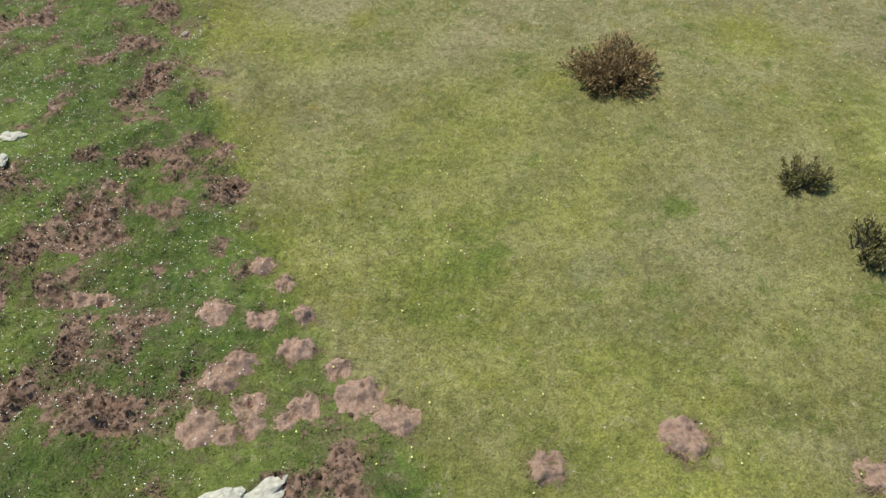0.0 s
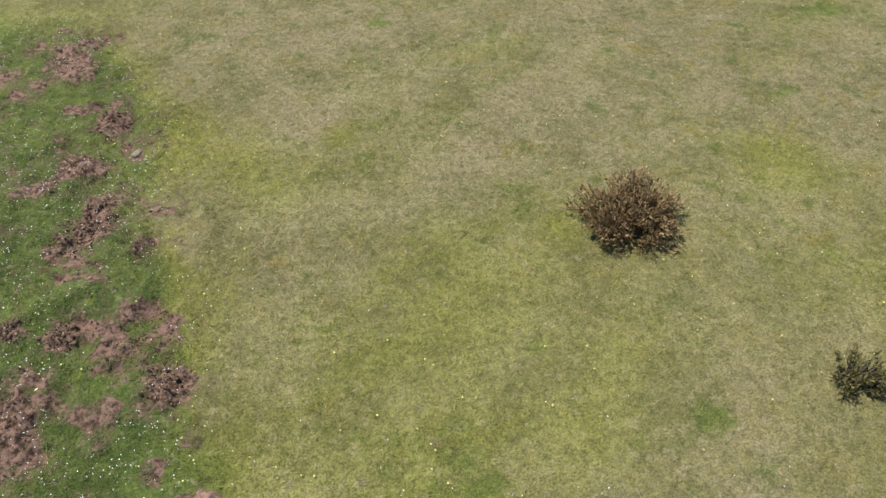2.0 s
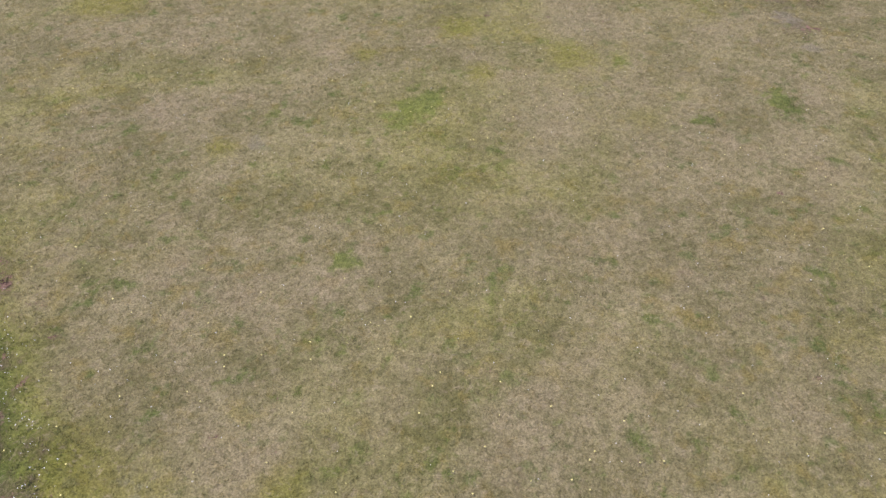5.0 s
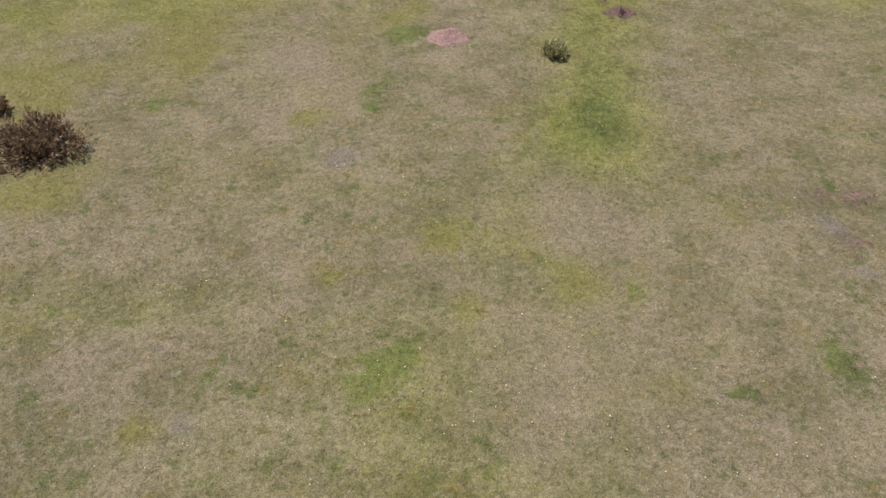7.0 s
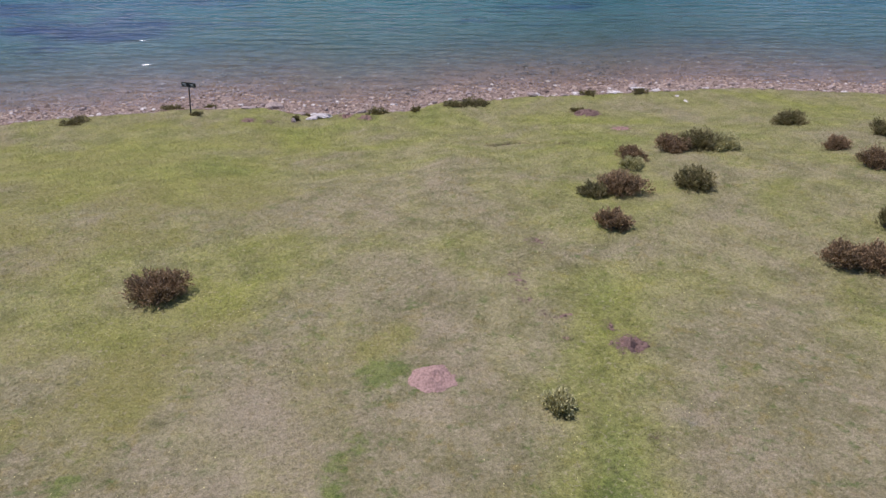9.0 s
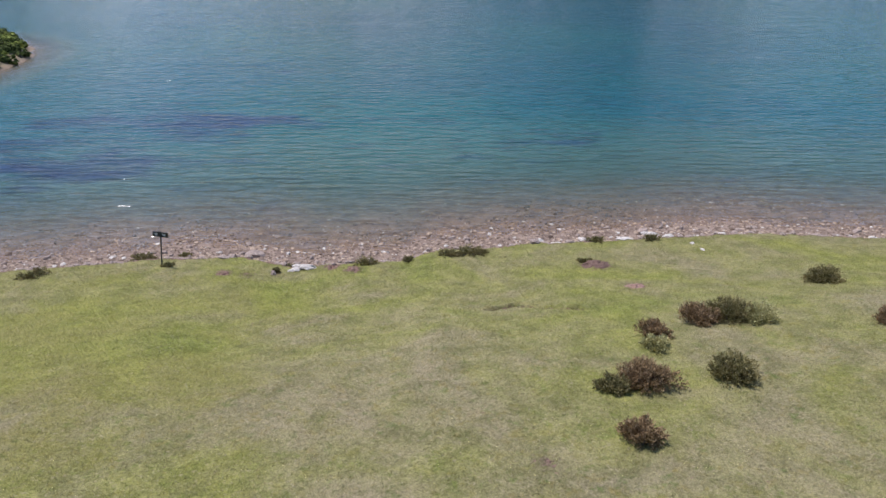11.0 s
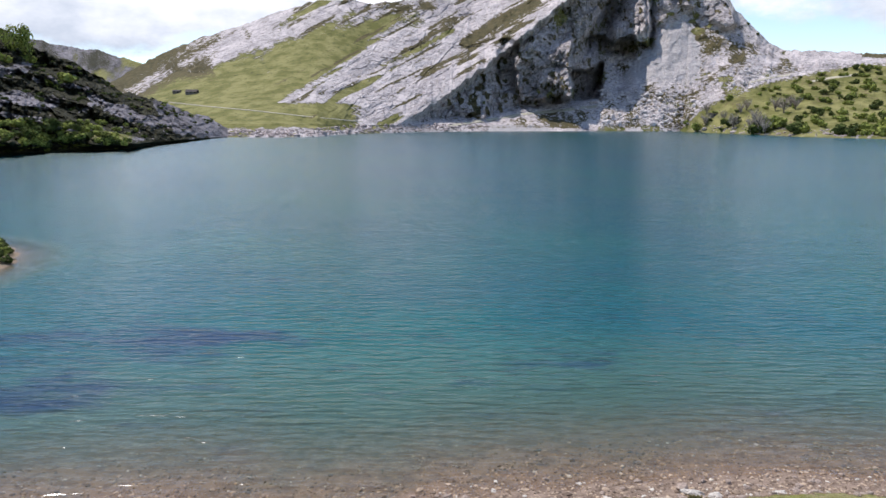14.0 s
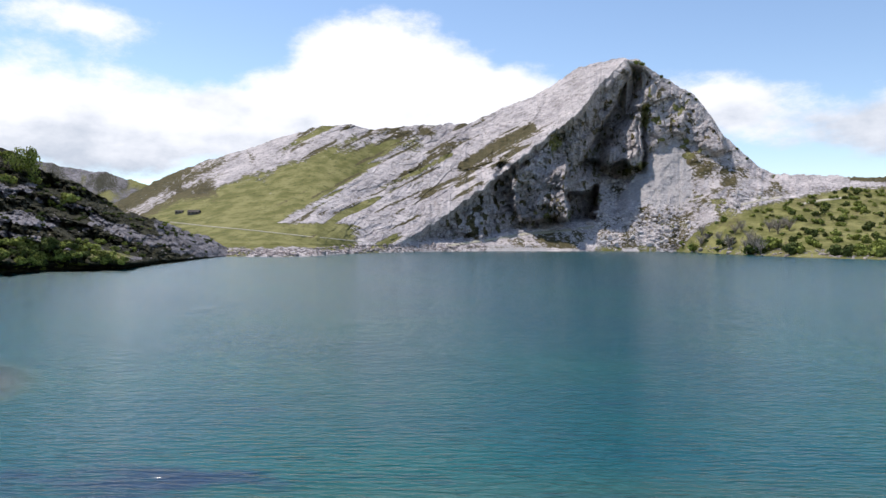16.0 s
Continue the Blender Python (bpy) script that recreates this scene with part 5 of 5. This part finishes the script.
# ---- grass and flowers ----
def make_grass():
    rs = np.random.RandomState(3)
    xs, ys, ss = [], [], []
    for x0, x1, y0, y1, per, size in ((-5.5, 5.5, 1.2, 8, 900, 0.8), (-7.5, 7.5, 8, 15, 480, 0.9), (-10, 11, 15, 27, 210, 1.15), (-16, 19, 27, 40, 120, 1.35), (-25, 28, 40, 57, 75, 1.6)):
        n = int((x1 - x0) * (y1 - y0) * per)
        xs.append(rs.uniform(x0, x1, n)), ys.append(rs.uniform(y0, y1, n)), ss.append(np.full(n, size))
    x, y, s = map(np.concatenate, (xs, ys, ss))
    soil, lush = cover(x, y)
    bare = soil + 0.5 * fbm(x * 3, y * 3, 131, 3) * (soil > 0.1)
    keep = (bare < 0.42) & (y < shore_edge(x) + 0.1) & (rs.rand(len(x)) < 0.45 + 0.55 * vnoise(x * 2.2, y * 2.2, 133))
    x, y, s, lush = x[keep], y[keep], s[keep], lush[keep]
    z = height(x, y) - 0.005
    n = len(x)
    vs, at, dry = [], [], []
    for k in range(3):
        ang, lean = rs.uniform(0, math.tau, n), rs.uniform(0.6, 2.0, n)
        tall = s * rs.uniform(0.016, 0.046, n) * (0.8 + 0.5 * lush)
        wide = s * rs.uniform(0.004, 0.008, n)
        cx, cy = x + rs.normal(0, 0.02, n) * s, y + rs.normal(0, 0.02, n) * s
        ox, oy = np.cos(ang), np.sin(ang)
        b0 = np.stack([cx - oy * wide, cy + ox * wide, z], -1)
        b1 = np.stack([cx + oy * wide, cy - ox * wide, z], -1)
        tip = np.stack([cx + ox * tall * lean, cy + oy * tall * lean, z + tall], -1)
        vs.append(np.stack([b0, b1, tip], 1))
        at.append(np.repeat(lush, 3)), dry.append(np.repeat(np.stack(dryness(x, y)), 3, axis=1))
    v = np.concatenate(vs).reshape(-1, 3)
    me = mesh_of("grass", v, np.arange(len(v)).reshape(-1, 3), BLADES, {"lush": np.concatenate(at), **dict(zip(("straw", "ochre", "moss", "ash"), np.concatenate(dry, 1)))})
    tagged(new("grass", me), "short mountain turf, lush green to straw-dry", "grass", kind="stuff")


def make_flowers(name, x, y, r, material, label):
    n = len(x)
    z = height(x, y) + 0.045
    ang = np.arange(6) * math.tau / 6
    ring = np.stack([x[:, None] + r[:, None] * np.cos(ang), y[:, None] + r[:, None] * np.sin(ang), np.broadcast_to(z[:, None] - 0.3 * r[:, None], (n, 6))], -1)
    v = np.concatenate([np.stack([x, y, z], -1)[:, None], ring], 1)
    f = np.array([[0, 1 + k, 1 + (k + 1) % 6] for k in range(6)])
    tagged(new(name, mesh_of(name, v.reshape(-1, 3), (f[None] + 7 * np.arange(n)[:, None, None]).reshape(-1, 3), material)), label, "flowers", kind="stuff")


make_grass()
rs = np.random.RandomState(12)
x, y = rs.uniform(-7.5, 8, 60000), rs.uniform(1.2, 20, 60000)
soil, lush = cover(x, y)
keep = rs.rand(len(x)) < (0.012 + 0.34 * smooth(0.4, 0.9, lush) * smooth(-1.5, -3.0, x)) * smooth(0.1, 0.5, vnoise(x * 0.9, y * 0.9, 141)) * 1.5
make_flowers("daisies", x[keep], y[keep], rs.uniform(0.003, 0.007, keep.sum()), PETAL_WHITE, "tiny white daisies dotted over the turf")
x, y = rs.uniform(-12, 16, 5200), rs.uniform(1.2, 36, 5200)
keep = rs.rand(len(x)) < smooth(0.3, 0.75, vnoise(x * 0.5, y * 0.5, 143)) * 0.7
make_flowers("buttercups", x[keep], y[keep], rs.uniform(0.006, 0.011, keep.sum()), PETAL_YELLOW, "small yellow flowers scattered in the turf")

# ---- the far shore ----
def shrub_mesh(seed, leaf, sprigs=260, wide=1.0, tall=0.8, leaf_size=1.0):
    rs = np.random.RandomState(seed)
    lob = np.stack([rs.uniform(-0.6, 0.6, 6) * wide, rs.uniform(-0.6, 0.6, 6) * wide, rs.uniform(0.3, 0.9, 6) * tall, rs.uniform(0.3, 0.55, 6)], -1)
    L = lob[rs.randint(0, 6, sprigs)]
    d = rs.normal(size=(sprigs, 3))
    d /= np.linalg.norm(d, axis=1)[:, None]
    c = L[:, :3] + d * L[:, 3:] * rs.uniform(0.6, 1.05, sprigs)[:, None]
    c[:, 2] = np.abs(c[:, 2])
    s = np.cross(d, rs.normal(size=(sprigs, 3)))
    s /= np.linalg.norm(s, axis=1)[:, None]
    u = np.cross(s, d) + d * 0.5
    r = leaf_size * rs.uniform(0.07, 0.17, sprigs)[:, None]
    v = np.stack([c - s * r, c + u * r, c + s * r, c - u * r], 1).reshape(-1, 3)
    return mesh_of("crown", v, np.arange(sprigs * 4).reshape(-1, 4), leaf)


def stem_mesh(seed, tall, limbs=7, spread=0.35, thick=0.05):
    rs = random.Random(seed)
    bm = bmesh.new()
    limb(bm, (0, 0, -0.15), (0.02, 0, tall * 0.5), thick, thick * 0.6, 6)
    for k in range(limbs):
        t = rs.uniform(0, math.tau)
        b = (0.02, 0, tall * rs.uniform(0.2, 0.5))
        e = (spread * math.cos(t) * rs.uniform(0.6, 1), spread * math.sin(t) * rs.uniform(0.6, 1), tall * rs.uniform(0.65, 1.0))
        limb(bm, b, e, thick * 0.45, thick * 0.12, 4)
        for _ in range(3):
            u = rs.uniform(0, math.tau)
            limb(bm, e, (e[0] + 0.16 * math.cos(u), e[1] + 0.16 * math.sin(u), e[2] + rs.uniform(0.02, 0.2)), thick * 0.12, thick * 0.04, 3)
    return from_bm("trunk", bm, BARK)


def twig_mesh(seed):
    """The bare fine branches of a tree one unit high."""
    rs = random.Random(seed)
    bm = bmesh.new()
    for _ in range(46):
        t, low = rs.uniform(0, math.tau), rs.uniform(0.25, 0.6)
        out, up = rs.uniform(0.08, 0.34), rs.uniform(0.2, 0.45)
        mid = (out * math.cos(t), out * math.sin(t), low + up * 0.6)
        limb(bm, (0.05 * math.cos(t), 0.05 * math.sin(t), low), mid, 0.010, 0.007, 3)
        for _ in range(3):
            u = rs.uniform(0, math.tau)
            limb(bm, mid, (mid[0] + 0.09 * math.cos(u), mid[1] + 0.09 * math.sin(u), mid[2] + rs.uniform(0.06, 0.24)), 0.007, 0.003, 3)
    return from_bm("crown", bm, TWIGS)


trunks = [stem_mesh(k, 0.8, 5) for k in range(3)]
crowns = {m.name: [shrub_mesh(50 + k, m) for k in range(4)] for m in (DARK_LEAVES, FRESH)}
tree_trunks = [stem_mesh(70 + k, 1.0, 9, 0.3, 0.035) for k in range(3)]
tree_crown = shrub_mesh(90, FRESH, 1500, 0.9, 0.95, 0.32)
bare_crowns = [twig_mesh(80 + k) for k in range(3)]

def plant(p, size, trunk, crown, name, label, group, turn, sx=1.0):
    ob = tagged(new(name), label, "tree" if "tree" in name else "shrub", group)
    ob.location, ob.rotation_euler, ob.scale = (p[0], p[1], p[2] - 0.1 * size), (0, 0, turn), (size * sx, size * sx, size)
    part("trunk", trunk, ob)
    part("crown", crown, ob)


rnd = random.Random(17)
placed = 0
while placed < 290:
    a, e = rnd.uniform(0.3083, 0.6723), rnd.uniform(-0.0302, 0.0666)
    lim = np.interp(a, GREEN_A, GREEN_E) - 0.012
    start = -17.0 / np.interp(a, FOOT_A, FOOT_D)
    if e > lim or e < start + 0.002:
        continue
    h = (e - start) / (lim - start)
    if rnd.random() > (1.0 if h < 0.2 else 0.75 * float(vnoise(a * 30, e * 40, 151)) + (0.25 if a > 0.4555 else 0)):
        continue
    p = mountain_point(a, e)
    size = rnd.uniform(2.6, 6.2) * (1.5 if h < 0.25 else 1.0)
    leaf = FRESH if rnd.random() < 0.6 else DARK_LEAVES
    plant(p, size, trunks[placed % 3], crowns[leaf.name][placed % 4], "hazel_shrub", "fresh green shrub on the far grassy slope" if leaf is FRESH else "dark green shrub on the far grassy slope", "shrubs on the far slope", rnd.uniform(0, 6), rnd.uniform(0.8, 1.3))
    placed += 1
for px_a, px_e, size in ((0.347, -0.0124, 15.3), (0.3857, -0.0155, 17.0), (0.4206, -0.0201, 20.4), (0.409, -0.0186, 15.3), (0.4284, -0.0225, 15.3), (0.44, 0.0085, 15.3), (0.4516, 0.0062, 17.0), (0.4671, 0.0101, 15.3), (0.4012, 0.0085, 13.6), (0.3935, 0.0046, 11.9), (0.3703, -0.007, 13.6), (0.347, 0.0031, 13.6), (0.4129, -0.007, 15.3), (0.4593, 0.0139, 13.6)):
    plant(mountain_point(px_a, px_e), size, tree_trunks[int(size * 10) % 3], bare_crowns[int(size * 7) % 3], "bare_tree", "leafless grey-brown tree on the far shore", "bare trees on the far shore", size, 1.2)
for px_a, px_e, size, tall in ((-0.5825, 0.0759, 17, 1), (-0.5205, 0.0387, 6, 0), (-0.6019, 0.0666, 5, 0), (-0.567, 0.0666, 5, 0), (-0.536, 0.0341, 4, 0), (-0.6096, 0.1015, 4, 0)):
    plant(hill_point(px_a, px_e), size, tree_trunks[1], (tree_crown if tall else crowns[FRESH.name][int(size) % 4]), "leafy_tree" if tall else "ledge_shrub", "leafy spring-green tree on the dark rocky hill" if tall else "green shrub among the rocks above the lake", "trees on the rocky hill", size, 0.62 if tall else 1.2)
for k in range(70):
    a, e = rnd.uniform(-0.66, -0.3269), rnd.uniform(0.12, 0.97)
    lo, hi = -17.2 / np.interp(a, HILL_A, HILL_FOOT), np.interp(a, HILL_A, HILL_E)
    plant(hill_point(a, lo + (hi - lo) * e), rnd.uniform(0.8, 1.9), trunks[k % 3], crowns[DARK_LEAVES.name][k % 4], "ledge_shrub", "dark shrub among the ledges of the rocky hill", "shrubs on the rocky hill", k * 1.3, 1.3)
for k in range(70):
    a = rnd.uniform(-0.5593, -0.3098)
    lo, hi = -17.2 / np.interp(a, HILL_A, HILL_FOOT), np.interp(a, HILL_A, HILL_E)
    plant(hill_point(a, lo + (hi - lo) * rnd.uniform(0.72, 1.0)), rnd.uniform(0.8, 1.7), trunks[k % 3], crowns[FRESH.name if k % 4 == 0 else DARK_LEAVES.name][k % 4], "ridge_shrub", "low heath shrub along the ridge of the rocky hill", "shrubs on the rocky hill", k * 1.7, 1.5)
for k in range(120):
    a, e = rnd.uniform(-0.7064, -0.4314), rnd.uniform(-0.0542, -0.0155)
    if e < -17.2 / np.interp(a, HILL_A, HILL_FOOT) + 0.002:
        continue
    plant(hill_point(a, e), rnd.uniform(1.6, 4.0), trunks[k % 3], crowns[FRESH.name if k % 4 else DARK_LEAVES.name][k % 4], "lakeside_shrub", "green shrub at the foot of the rocky hill", "shrubs under the hill", k * 1.1, 1.2)
rnd = random.Random(29)
for k in range(420):
    x, y = rnd.uniform(-61, -47), rnd.uniform(95, 122)
    if gz(x, y) < 0.22:
        continue
    plant((x, y, gz(x, y)), rnd.uniform(0.5, 1.15), trunks[k % 3], crowns[DARK_LEAVES.name if k % 3 else FRESH.name][k % 4], "headland_shrub", "olive shrub on the small stony headland", "shrubs on the headland", k * 0.7, rnd.uniform(0.9, 1.4))

for k, (a, e) in enumerate(((0.2556, 0.2355), (0.2618, 0.2339), (0.2897, 0.2169), (0.3005, 0.2091), (0.3277, 0.1936), (0.3377, 0.1867), (0.3935, 0.1193), (0.4074, 0.1069))):
    plant(mountain_point(a, e), 5.5 if k < 2 else 4.0, trunks[k % 3], crowns[FRESH.name if k < 2 else DARK_LEAVES.name][k % 4], "ledge_shrub", "small green tree clinging to the mountain's ridge", "trees on the ridge", k * 0.9, 1.0)

# boulders under the cliffs
rs = np.random.RandomState(23)
N = 22000
a, e = rs.uniform(0.0527, 0.5484, N), rs.uniform(-0.0232, 0.0899, N)
_, face, low, top, crest, start = mountain_depth(a, e)
green = np.interp(a, GREEN_A, GREEN_E)
edge = near_line(a, e, ((0.2231, 0.0744), (0.316, 0.0744), (0.3935, 0.0899), (0.5329, 0.0852)))
ok = (e < low - 0.002) & (e > start + 0.003) & ((a < 0.3005) | (e > green - 0.006)) & (e < crest - 0.001) & ((e < 0.0728) | (edge < 0.02)) & (rs.rand(N) < 1.3 * vnoise(a * 28, e * 40, 161) - 0.28) & (rs.rand(N) > 1.15 * cone_at(a, e)) & ((a > 0.168) | (rs.rand(N) < 0.15))
a, e = a[ok], e[ok]
scatter_stones("boulder_field", mountain_point(a, e), rs.gamma(0.55, 1.1, len(a)) + 0.4, BOULDER, "tumbled pale limestone boulders below the cliffs", 24)
N = 1500
a = np.where(rs.rand(N) < 0.72, rs.uniform(-0.3075, 0.0527, N), rs.uniform(0.28, 0.62, N))
e = -17.0 / np.interp(a, FOOT_A, FOOT_D) + rs.uniform(0.0005, 0.011, N)
scatter_stones("far_shore_stones", mountain_point(a, e), rs.gamma(1.6, 0.55, N) + 0.3, SHORE_ROCK, "pinkish grey stones along the far shore", 25)
a = rs.uniform(-0.66, -0.3005, 130)
lo, hi = -17.0 / np.interp(a, HILL_A, HILL_FOOT), np.interp(a, HILL_A, HILL_E)
e = lo + (hi - lo) * rs.uniform(0.05, 1.0, 130)
scatter_stones("hill_stones", hill_point(a, e), rs.gamma(1.6, 0.22, 130) + 0.2, SHORE_ROCK, "pale limestone blocks on the dark hillside", 26)


def track(name, pts, width, label, lift=0.9):
    """A pale track laid on the mountain's foot."""
    pa, pe = np.array(pts).T
    s = np.linspace(0, len(pa) - 1, 60)
    a, e = np.interp(s, range(len(pa)), pa), np.interp(s, range(len(pa)), pe)
    p, out = mountain_point(a, e), mountain_point(a, e - width)
    k = np.ones(7) / 7
    for line in (p, out):
        for c in range(3):
            line[3:-3, c] = np.convolve(line[:, c], k, "valid")
        line[:, 2] += lift
    under = out.copy()
    under[:, 2] -= 1.5 * lift
    v = np.stack([p, out, under], 1).reshape(-1, 3)
    tagged(new(name, mesh_of(name, v, grid_faces(60, 3), TRACK)), label, "track", kind="structure")


track("track", ((-0.3811, 0.0146), (-0.3191, 0.0084), (-0.2649, 0.0040), (-0.1952, -0.0032), (-0.1177, -0.0097)), 0.0007, "pale gravel track across the far meadow", 0.45)
track("road", ((-0.0015, -0.0139), (0.0449, -0.0062), (0.1069, 0.0039), (0.1611, 0.0093), (0.2076, 0.0155)), 0.0030, "pale road under the cliff along the lake", 0.5)
track("path", ((0.4012, 0.0465), (0.4284, 0.0527), (0.4555, 0.0573)), 0.0024, "pale path on the far slope", 0.3)
track("lane", ((0.4826, 0.048), (0.5097, 0.0534), (0.5484, 0.0581)), 0.0024, "pale lane on the far slope", 0.3)


def house(a, e, wide, deep, tall, roof_h, label, windows):
    p = mountain_point(a, e)
    ob = tagged(new("house"), label, "house")
    ob.location = (p[0], p[1] - deep * 0.5, p[2] - 1.1)
    bm = bmesh.new()
    box(bm, 0, 0, tall / 2 - 1, wide, deep, tall + 2, 0.05)
    part("wall", from_bm("wall", bm, WALL), ob)
    bm = bmesh.new()
    w, d = wide / 2 + 0.5, deep / 2 + 0.6
    low = [bm.verts.new(v) for v in ((-w, -d, tall - 0.1), (w, -d, tall - 0.1), (w, d, tall - 0.1), (-w, d, tall - 0.1))]
    ridge = [bm.verts.new(v) for v in ((-w, 0, tall + roof_h), (w, 0, tall + roof_h))]
    for f in ((low[0], low[1], ridge[1], ridge[0]), (low[2], low[3], ridge[0], ridge[1]), (low[1], low[2], ridge[1]), (low[3], low[0], ridge[0]), (low[3], low[2], low[1], low[0])):
        bm.faces.new(f)
    part("roof", from_bm("roof", bm, ROOF), ob, "brown tiled roof")
    for k in range(windows):
        x = -wide / 2 + wide * (k + 0.5) / windows
        door = k == windows // 2
        bm = bmesh.new()
        box(bm, x, -deep / 2 - 0.02, 1.05 if door else tall * 0.55, 1.0, 0.12, 2.1 if door else 1.0, 0.02)
        part("door" if door else "window", from_bm("opening", bm, DARK_WOOD), ob)


house(-0.3462, 0.0275, 11, 7, 1.8, 2.2, "low stone farmhouse with a brown roof on the meadow", 3)
house(-0.3672, 0.0279, 7, 5, 2.2, 1.0, "small stone barn with a brown roof", 2)
house(0.3563, 0.0023, 7, 5, 2.4, 1.6, "small hut with a reddish roof among bare trees", 3)
